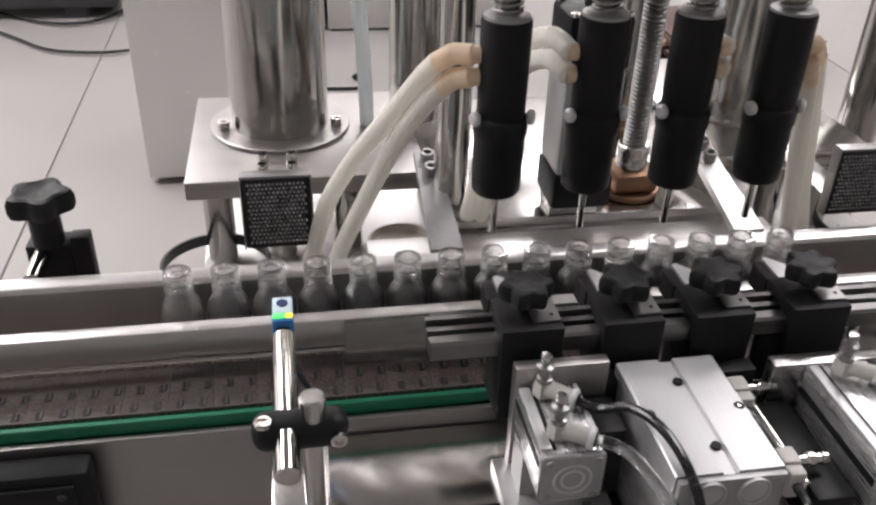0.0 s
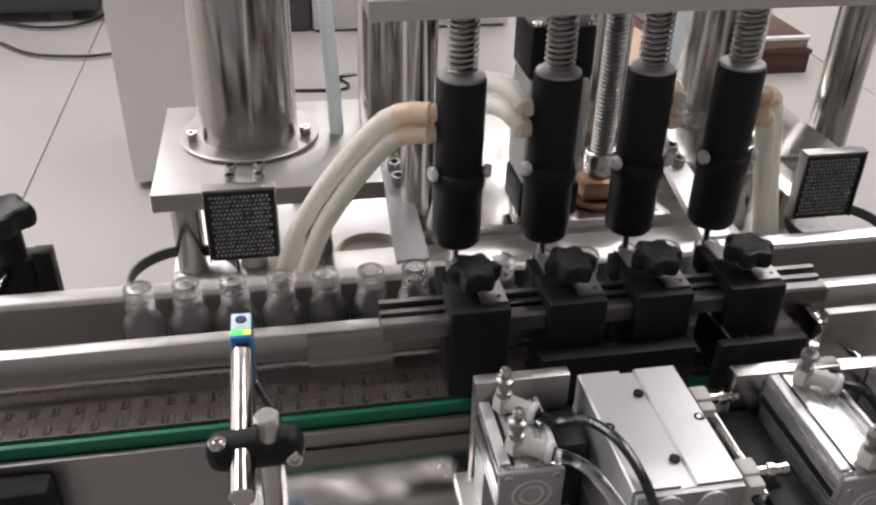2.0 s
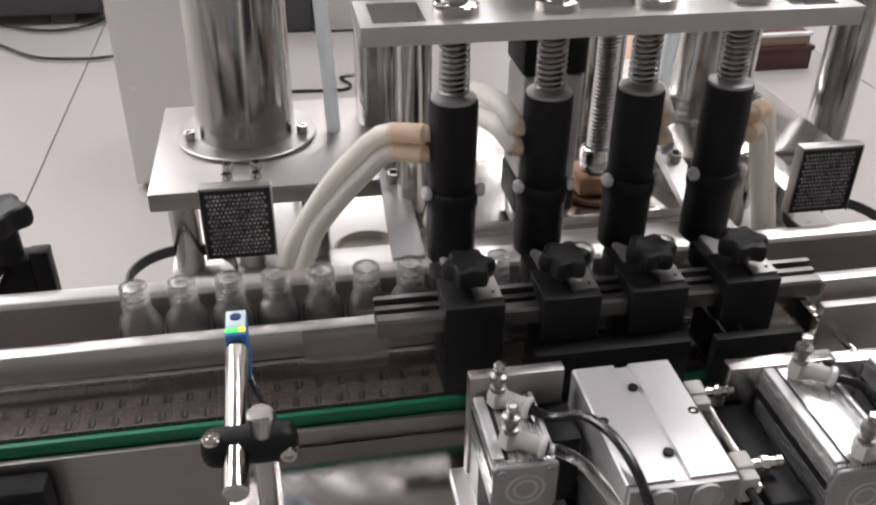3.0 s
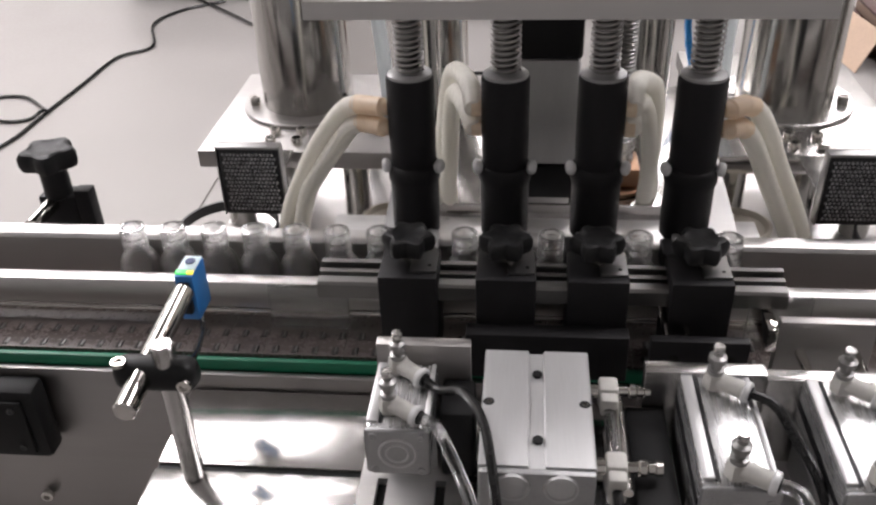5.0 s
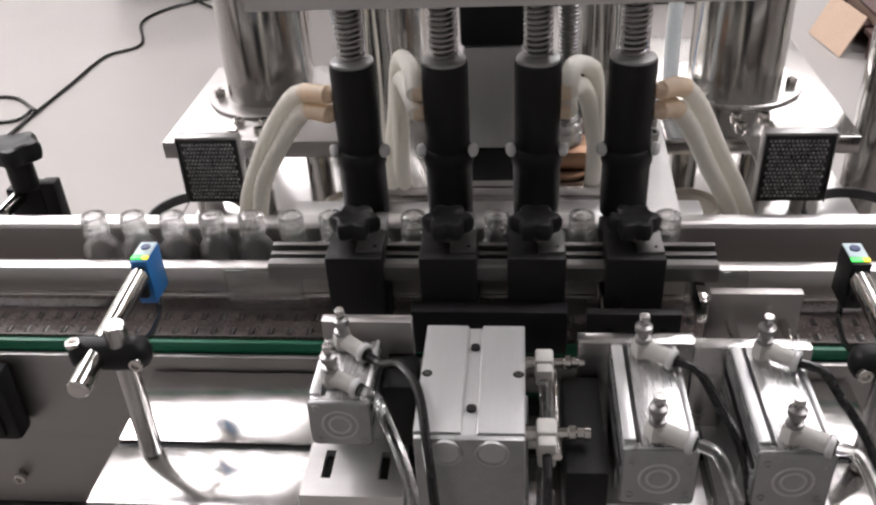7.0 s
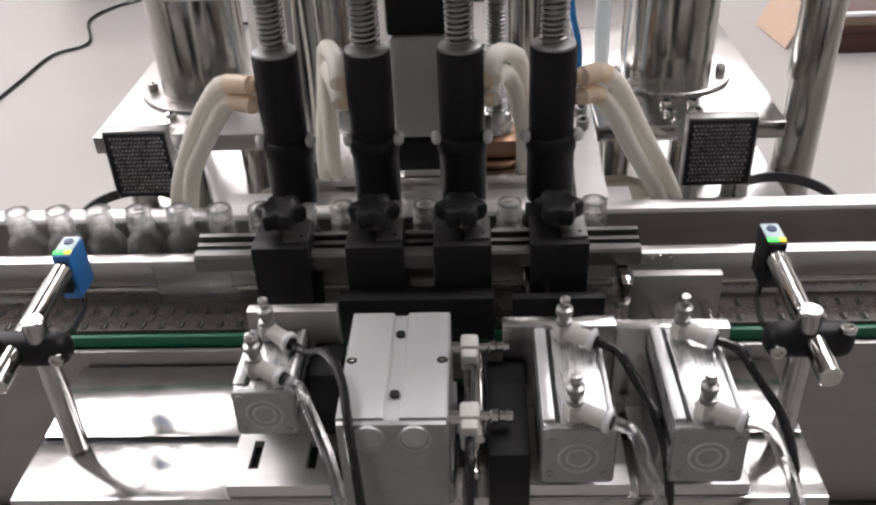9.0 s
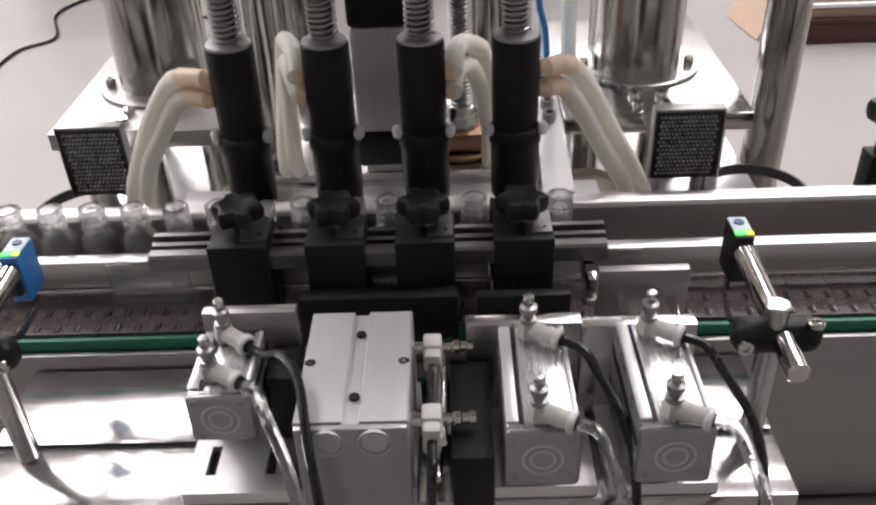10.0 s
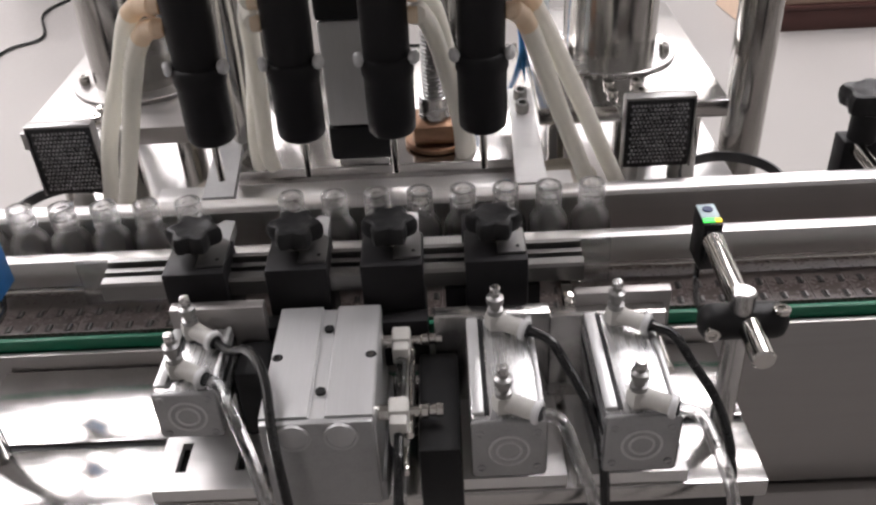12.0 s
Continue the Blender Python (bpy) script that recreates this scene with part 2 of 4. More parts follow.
def grid_plate(bm, xs, ys, holes, z0, z1):
    """A plate on a grid of cuts, with the cells named in holes left open."""
    nx, ny = len(xs) - 1, len(ys) - 1
    lo = [[bm.verts.new((x, y, z0)) for y in ys] for x in xs]
    hi = [[bm.verts.new((x, y, z1)) for y in ys] for x in xs]
    full = {(i, j) for i in range(nx) for j in range(ny)} - set(holes)
    for i, j in full:
        bm.faces.new((hi[i][j], hi[i + 1][j], hi[i + 1][j + 1], hi[i][j + 1]))
        bm.faces.new((lo[i][j + 1], lo[i + 1][j + 1], lo[i + 1][j], lo[i][j]))
        for di, dj, p, q in ((-1, 0, (i, j), (i, j + 1)), (1, 0, (i + 1, j), (i + 1, j + 1)), (0, -1, (i, j), (i + 1, j)), (0, 1, (i, j + 1), (i + 1, j + 1))):
            if (i + di, j + dj) not in full:
                bm.faces.new((lo[p[0]][p[1]], lo[q[0]][q[1]], hi[q[0]][q[1]], hi[p[0]][p[1]]))
    return bm


def thing(name, base, label, category, group="", kind=""):
    ob = new(name)
    ob.empty_display_size = 0.02
    ob.location = base
    ORIGIN[ob] = Vector(base)
    return tagged(ob, label, category, group, kind)


def finish(name, bm, mat, base, smooth=True):
    bmesh.ops.recalc_face_normals(bm, faces=bm.faces)
    me = bpy.data.meshes.new(name)
    for v in bm.verts:
        v.co -= base
    bm.to_mesh(me)
    bm.free()
    me.materials.append(mat)
    if smooth:
        me.polygons.foreach_set("use_smooth", [True] * len(me.polygons))
        me.set_sharp_from_angle(angle=radians(35))
    return me


def part(name, bm, mat, parent, label=""):
    """One mesh, given in world places, as a part of parent."""
    base = ORIGIN[parent]
    ob = new(name, finish(name, bm, mat, base))
    ob.parent = parent
    ORIGIN[ob] = base.copy()
    return tagged(ob, label)


def solid(name, bm, mat, base, label, category, group="", kind=""):
    """One mesh, given in world places, as a thing of its own."""
    ob = new(name, finish(name, bm, mat, Vector(base)))
    ob.location = base
    ORIGIN[ob] = Vector(base)
    return tagged(ob, label, category, group, kind)


def B():
    return bmesh.new()


def bolt(bm, p, r=0.003, h=0.004, d=(0, 0, 1)):
    """A socket-head screw standing on p."""
    p, d = Vector(p), Vector(d)
    return lathe(bm, p, p + d * h, [(0, 0), (r, 0), (r, h * 0.85), (r * 0.9, h), (r * 0.55, h), (r * 0.5, h * 0.45), (0, h * 0.45)], 12)


X0, X1 = -1.1, 1.5          # the conveyor's ends, out of view
NOZZLE_X = [0.1152, 0.1698, 0.2244, 0.2790]
NY = 0.451                  # the line of bottles and nozzles
BELT_Z = 0.905
DECK_Z = 0.885
LIFT = 0.041                # travel of the filling head
PITCH = 0.0272

# ---- room ----
def room():
    floor = solid("floor", box(B(), -6.8, 5.3, -1.6, 7.5, -0.12, -0.004), GROUT, (0, 0, 0), "light grey smooth floor of large slabs with thin joints", "floor", kind="structure")
    for name, dims in (("wall_north", (-4.45, 5.25, 6.6, 6.75, 0.0, 3.6)), ("wall_south", (-4.45, 5.25, -1.15, -1.0, 0.0, 3.6)),
                       ("wall_west", (-4.45, -4.3, -1.0, 6.6, 0.0, 3.6)), ("wall_east", (5.1, 5.25, -1.0, 6.6, 0.0, 3.6))):
        solid(name, box(B(), *dims), DARK_PAINT if name == "wall_south" else PAINT, (dims[0], dims[2], 0), "plain dark grey painted wall" if name == "wall_south" else "plain off-white painted wall", "wall", kind="structure")
    solid("ceiling", box(B(), -4.45, 5.25, -1.15, 6.75, 3.6, 3.72), CEIL, (0, 0, 3.6), "plain grey painted ceiling", "ceiling", kind="structure")
    return floor


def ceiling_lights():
    # unseen panels, placed by steel reflections; (-2.45, 3.0) added to whiten the deck
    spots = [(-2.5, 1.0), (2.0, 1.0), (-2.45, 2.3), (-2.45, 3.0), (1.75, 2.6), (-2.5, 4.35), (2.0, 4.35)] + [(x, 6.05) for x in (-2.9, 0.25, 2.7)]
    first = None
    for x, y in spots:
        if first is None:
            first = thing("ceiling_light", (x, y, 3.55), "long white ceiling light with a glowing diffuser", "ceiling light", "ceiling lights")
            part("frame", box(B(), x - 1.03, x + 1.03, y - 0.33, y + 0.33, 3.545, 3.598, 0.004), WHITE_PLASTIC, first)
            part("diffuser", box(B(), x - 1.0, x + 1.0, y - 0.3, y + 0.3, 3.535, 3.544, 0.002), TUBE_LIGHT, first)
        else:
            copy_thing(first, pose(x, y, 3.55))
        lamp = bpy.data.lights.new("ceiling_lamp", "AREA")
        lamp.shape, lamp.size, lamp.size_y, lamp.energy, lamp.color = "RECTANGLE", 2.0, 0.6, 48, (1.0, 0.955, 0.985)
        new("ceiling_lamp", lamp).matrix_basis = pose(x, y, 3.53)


# ---- conveyor ----
def conveyor():
    c = thing("conveyor", (0.2, NY, 0), "long steel conveyor with a brown slat chain and green wear strip", "conveyor")
    part("side_frame", box(B(), X0, X1, 0.3855, 0.3900, 0.752, 0.8955, 0.0012), PANEL, c, "brushed steel side plate")
    part("side_frame", box(B(), X0, X1, 0.512, 0.518, 0.752, 0.898, 0.001), PANEL, c, "brushed steel side plate")
    part("lower_frame", box(B(), X0, X1, 0.378, 0.522, 0.60, 0.749, 0.002), PANEL, c, "grey steel lower frame")
    part("inner_bed", box(B(), X0, X1, 0.3955, 0.5065, 0.86, 0.8995), CHAIN_GAP, c)
    part("wear_strip", box(B(), X0, X1, 0.3904, 0.3948, 0.8945, 0.9035, 0.0016), GREEN, c, "green plastic wear strip")
    part("wear_strip", box(B(), X0, X1, 0.507, 0.5115, 0.8885, 0.9035, 0.0014), CHAIN_GAP, c, "dark plastic wear strip")
    # front guide rail
    r = part("front_guide_rail", box(B(), X0, X1, 0.4275, 0.4375, 0.9165, 0.9365, 0.0012), STEEL_X, c, "brushed steel guide rail")
    part("rail_lip", box(B(), X0, X1, 0.4245, 0.4272, 0.9125, 0.9165, 0.0006), POLISH, r)
    # back guide rail
    bm = B()
    prof = [(0.4655, 0.914), (0.4655, 0.9435), (0.4672, 0.9455), (0.469, 0.9465), (0.4785, 0.9465), (0.480, 0.945), (0.480, 0.914)]
    ends = [[bm.verts.new((x, y, z)) for y, z in prof] for x in (X0, X1)]
    for i in range(len(prof)):
        j = (i + 1) % len(prof)
        bm.faces.new((ends[0][i], ends[0][j], ends[1][j], ends[1][i]))
    bm.faces.new(ends[0])
    bm.faces.new(ends[1][::-1])
    part("back_guide_rail", bm, STEEL_X, c, "thick polished steel guide rail with a rounded top edge")
    for x in (-0.55, 0.85):
        part("leg", box(B(), x - 0.03, x + 0.03, 0.40, 0.50, 0.0, 0.60, 0.004), PANEL, c)
    return c


def chain_links(c):
    """Chain plates with hinge slots, each a piece of the conveyor."""
    step = 0.0254
    n = int((1.02 - -0.5) / step)
    bm = B()
    box(bm, -step / 2 + 0.00012, step / 2 - 0.00012, 0.3955, 0.5065, 0.9, BELT_Z)
    me = finish("chain_plate", bm, CHAIN, Vector((0, 0, 0)))
    gm = finish("hinge_slot", box(B(), -0.0011, 0.0011, -0.0034, 0.0034, -0.001, 0.0003), CHAIN_GAP, Vector((0, 0, 0)))
    # metal-coloured ridges on the plastic chain imitate the glints beside its slots
    km = finish("hinge_knuckle", box(B(), -0.0009, 0.0009, -0.003, 0.003, -0.001, 0.0011, 0.0004, 1), ALU_DARK, Vector((0, 0, 0)))
    for i in range(n):
        ob = new("chain_plate", me)
        ob.parent = c
        ob.location = Vector((-0.5 + i * step, 0, 0)) - ORIGIN[c]
        for dx in (-0.0063, 0.0064):
            for y, sh in ((0.4005, 0.0), (0.4155, 0.002)):
                sl = new("hinge_slot", gm)
                sl.parent = ob
                sl.location = (dx + sh, y, BELT_Z)
                kn = new("hinge_knuckle", km)
                kn.parent = ob
                kn.location = (dx + sh + 0.0018, y, BELT_Z)
    far = B()
    for x0, x1 in ((X0, -0.5 - step / 2), (-0.5 + (n - 0.5) * step, X1)):
        k = int((x1 - x0) / step)
        for i in range(k):
            box(far, x0 + i * step + 0.0004, x0 + (i + 1) * step - 0.0004, 0.3955, 0.5065, 0.9, BELT_Z)
    tagged(part("far_chain", far, CHAIN, c, "more brown chain plates"), kind="stuff")


# ---- bottles ----
def bottle_mesh():
    bm = B()
    outer = [(0.0, 0.0008), (0.0085, 0.0006), (0.0106, 0.0), (0.0121, 0.0008), (0.0130, 0.003), (0.0133, 0.007), (0.0133, 0.0255), (0.0132, 0.0285), (0.0128, 0.0315), (0.0120, 0.0342),
             (0.0107, 0.0366), (0.0092, 0.0382), (0.0080, 0.0392), (0.0075, 0.0404), (0.0074, 0.0424), (0.0086, 0.0434), (0.0086, 0.0450), (0.0074, 0.0460), (0.0074, 0.0476),
             (0.0084, 0.0485), (0.0084, 0.0500), (0.0074, 0.0510), (0.0074, 0.0524), (0.0085, 0.0532), (0.0085, 0.0564), (0.0080, 0.0574)]
    inner = [(0.0062, 0.0574), (0.0057, 0.0566), (0.0056, 0.0410), (0.0068, 0.0388), (0.0090, 0.0364), (0.0106, 0.0335), (0.0115, 0.0300), (0.0118, 0.0270), (0.0118, 0.0060),
             (0.0106, 0.0038), (0.0080, 0.0030), (0.0, 0.0034)]
    lathe(bm, (0, 0, 0), (0, 0, 1), outer + inner, 28)
    return finish("glass_bottle", bm, GLASS, Vector((0, 0, 0)))


BOTTLES = []


def bottles():
    me = bottle_mesh()
    for i in range(0, 15):
        ob = new("glass_bottle", me)
        ob.location = (-0.0727 + i * PITCH, NY + random.uniform(-0.0006, 0.0006), BELT_Z + 0.0004)
        tagged(ob, "empty clear glass bottle with a threaded neck, standing in a row", "bottle", "bottles on the conveyor")
        BOTTLES.append((i, ob))


# ---- deck and cylinders ----
def deck():
    d = thing("machine_deck", (0.195, 0.33, DECK_Z), "mirror-polished steel deck plate in front of the conveyor", "deck plate", kind="structure")
    bm = B()
    part("plate", box(bm, -0.024, 0.414, 0.3215, 0.3835, DECK_Z - 0.012, DECK_Z, 0.001), DECK, d)
    part("plate", box(B(), -0.024, 0.414, 0.274, 0.3165, DECK_Z - 0.012, DECK_Z, 0.001), DECK, d)
    # black strip in the open joint stands for its shade, over a dark underlay
    part("joint_shade", box(B(), -0.0235, 0.4135, 0.3167, 0.3213, DECK_Z - 0.0118, DECK_Z - 0.0022), RUBBER, d, "dark strip standing for the shade in the plate joint")
    part("under_plate", box(B(), -0.02, 0.41, 0.278, 0.383, DECK_Z - 0.03, DECK_Z - 0.0125), RUBBER, d, "dark plate below the joint")
    part("support", box(B(), 0.02, 0.37, 0.30, 0.376, 0.62, DECK_Z - 0.031, 0.003), PANEL, d)


def air_fitting(parent, x, y, z, turn=40, tubes=()):
    """A speed-controller elbow: steel adjusting screw, grey body and a push-in collar."""
    a = radians(turn)
    dx, dy = math.cos(a), -math.sin(a)
    bm = B()
    lathe(bm, (x, y, z), (x, y, z + 1), [(0, 0), (0.0056, 0), (0.0056, 0.006), (0.005, 0.0085), (0, 0.0085)], 6)
    f = part("fitting", bm, WHITE_PLASTIC, parent, "pale grey elbow fitting")
    bm = B()
    lathe(bm, (x, y, z + 0.008), (x, y, z + 1), [(0, 0), (0.0042, 0), (0.0042, 0.003), (0.0028, 0.0035), (0.0028, 0.0065), (0.0045, 0.0075), (0.0045, 0.0105), (0.0024, 0.0115),
                                                 (0.0022, 0.0140), (0, 0.0140)], 14)
    part("adjusting_screw", bm, SCREW, f, "grey steel adjusting screw")
    bm = B()
    lathe(bm, (x, y, z + 0.0218), (x, y, z + 1), [(0, 0), (0.0027, 0), (0.0029, 0.0005), (0.0028, 0.003), (0.0024, 0.0035), (0, 0.0036)], 14)
    part("screw_cap", bm, STEEL, f, "pale round screw cap")
    p0 = Vector((x, y, z + 0.0045))
    p1 = p0 + Vector((dx, dy, -0.05)) * 0.0155
    part("elbow", cyl(B(), p0, p1, 0.0045, 14, 0.001), WHITE_PLASTIC, f)
    p2 = p1 + (p1 - p0).normalized() * 0.003
    part("collar", cyl(B(), p1 - (p1 - p0).normalized() * 0.0005, p2, 0.0057, 16, 0.0008), PEG, f)
    part("tube_seal", cyl(B(), p2 - (p1 - p0).normalized() * 0.0002, p2 + (p1 - p0).normalized() * 0.0007, 0.0037, 14), RUBBER, f, "dark ring round the tube")
    return p2, (p1 - p0).normalized()


def air_tube(name, pts, mat, label):
    base = pts[0]
    solid(name, tube(B(), pts, 0.0025 if mat is CABLE else 0.003, 40, 10), mat, base, label, "air tube", "air tubes")


def compact_cylinder(x, y0, y1, z0, z1, w, label):
    """A pneumatic compact cylinder lying along y on a slotted foot, with its plate and two fittings."""
    t = thing("air_cylinder", (x, (y0 + y1) / 2, z0), label, "air cylinder", "compact air cylinders")
    body = part("body", box(B(), x - w, x + w, y0 + 0.004, y1, z0, z1, 0.0022), CYLINDER, t, "bright machined aluminium body")
    cap = B()
    box(cap, x - w - 0.0005, x + w + 0.0005, y0, y0 + 0.0038, z0 - 0.0005, z1 + 0.0003, 0.0026)
    cap = part("end_cap", cap, CAST, t, "grey end cap with a round pressed ring")
    zc = (z0 + z1) / 2
    bm = B()
    for r in (0.0056, 0.0092):
        lathe(bm, (x, y0, zc), (x, y0 - 1, zc), [(r - 0.0009, -0.0003), (r - 0.0003, 0.0006), (r + 0.0003, 0.0006), (r + 0.0009, -0.0003)], 28)
    part("ring", bm, ALU, cap, "pressed double ring")
    for sx in (-1, 1):
        for sz in (-1, 1):
            part("screw", bolt(B(), (x + sx * (w - 0.004), y0 + 0.0002, zc + sz * 0.0112), 0.0022, 0.0009, (0, -1, 0)), CAST, cap)
    # sensor grooves along the body
    for sx, h in ((-1, 0.0029), (1, 0.0012)):
        part("groove_lip", box(B(), x + sx * (w - h - 0.0002) - h, x + sx * (w - h - 0.0002) + h, y0 + 0.006, y1 - 0.002, z1, z1 + 0.0018, 0.0007), ALU, body, "grey groove lip")
        if sx > 0:
            continue
        part("slot", box(B(), x + sx * (w - 0.0073) - 0.0011, x + sx * (w - 0.0073) + 0.0011, y0 + 0.006, y1 - 0.002, z1, z1 + 0.0005), RUBBER, body, "dark sensor slot")
    for sx in (-1, 1):
        part("side_slot", box(B(), x + sx * w - 0.0004, x + sx * w + 0.0004, y0 + 0.006, y1 - 0.002, z0 + 0.019, z0 + 0.0235), RUBBER, body, "dark sensor slot")
    # foot with two slots, their inner shade made by black infill
    part("foot", slot_plate(x + 0.003, 0.028, 0.2755, 0.345, DECK_Z + 0.0005, DECK_Z + 0.0085), BRIGHT, t, "slotted steel foot plate")
    for sx in (-1, 1):
        part("slot_shade", box(B(), x + 0.003 + sx * 0.01575 - 0.0027, x + 0.003 + sx * 0.01575 + 0.0027, 0.2883, 0.3082, DECK_Z + 0.0007, DECK_Z + 0.004), RUBBER, t, "black infill standing for shade in the slot")
        part("pillar", box(B(), x + sx * 0.012 - 0.004, x + sx * 0.012 + 0.004, y0 + 0.03, y1 - 0.004, DECK_Z + 0.008, z0 + 0.001), CAST, t)
    return t


def slot_plate(x, half, y0, y1, z0, z1):
    """A foot plate with two open slots near its front edge."""
    return grid_plate(B(), (x - half, x - 0.0185, x - 0.0130, x + 0.0130, x + 0.0185, x + half), (y0, y0 + 0.0125, y0 + 0.033, y1), ((1, 1), (3, 1)), z0, z1)


def cylinders():
    c1 = compact_cylinder(0.1215, 0.2875, 0.340, 0.9195, 0.9485, 0.0158, "short aluminium air cylinder on a slotted foot plate")
    p = part("mounting_plate", box(B(), 0.1045, 0.155, 0.3402, 0.3475, 0.889, 0.9605, 0.0008), PANEL, c1, "upright steel mounting plate")
    a, d = air_fitting(c1, 0.1175, 0.333, 0.9495, 38)
    air_tube("air_tube", [a, a + d * 0.012, (0.1535, 0.305, 0.9605), (0.1645, 0.284, 0.9600), (0.1705, 0.2570, 0.946), (0.1735, 0.2485, 0.905), (0.174, 0.246, 0.80)], CABLE, "black air tube bending down over the deck edge")
    a, d = air_fitting(c1, 0.1165, 0.303, 0.9495, 30)
    air_tube("air_tube", [a, a + d * 0.01, (0.1475, 0.274, 0.955), (0.1600, 0.252, 0.940), (0.1655, 0.242, 0.908), (0.1675, 0.238, 0.85), (0.1675, 0.237, 0.79)], HOSE_CLEAR, "clear air tube bending down over the deck edge")
    for x, lab in ((0.2795, "aluminium air cylinder that drives the middle stop plate"), (0.341, "aluminium air cylinder that drives the outlet gate plate")):
        c = compact_cylinder(x, 0.2555, 0.333, 0.917, 0.9525, 0.0172, lab)
        part("mounting_plate", box(B(), x - 0.034, x + 0.0275, 0.3335, 0.3425, 0.889, 0.9535 if x < 0.3 else 0.9505, 0.0008), STEEL, c, "upright steel mounting plate")
        a, d = air_fitting(c, x - 0.002, 0.3235, 0.9545, 32)
        air_tube("air_tube", [a, a + d * 0.012, (x + 0.031, 0.299, 0.949), (x + 0.042, 0.276, 0.935), (x + 0.0465, 0.2605, 0.91), (x + 0.046, 0.252, 0.87), (x + 0.044, 0.248, 0.80)], CABLE, "black air tube bending down over the deck edge")
        a, d = air_fitting(c, x - 0.002, 0.264, 0.9545, 28)
        air_tube("air_tube", [a, a + d * 0.010, (x + 0.028, 0.238, 0.95), (x + 0.035, 0.228, 0.93), (x + 0.0365, 0.223, 0.90), (x + 0.035, 0.221, 0.84), (x + 0.034, 0.22, 0.79)], HOSE_CLEAR, "clear air tube bending down over the deck edge")


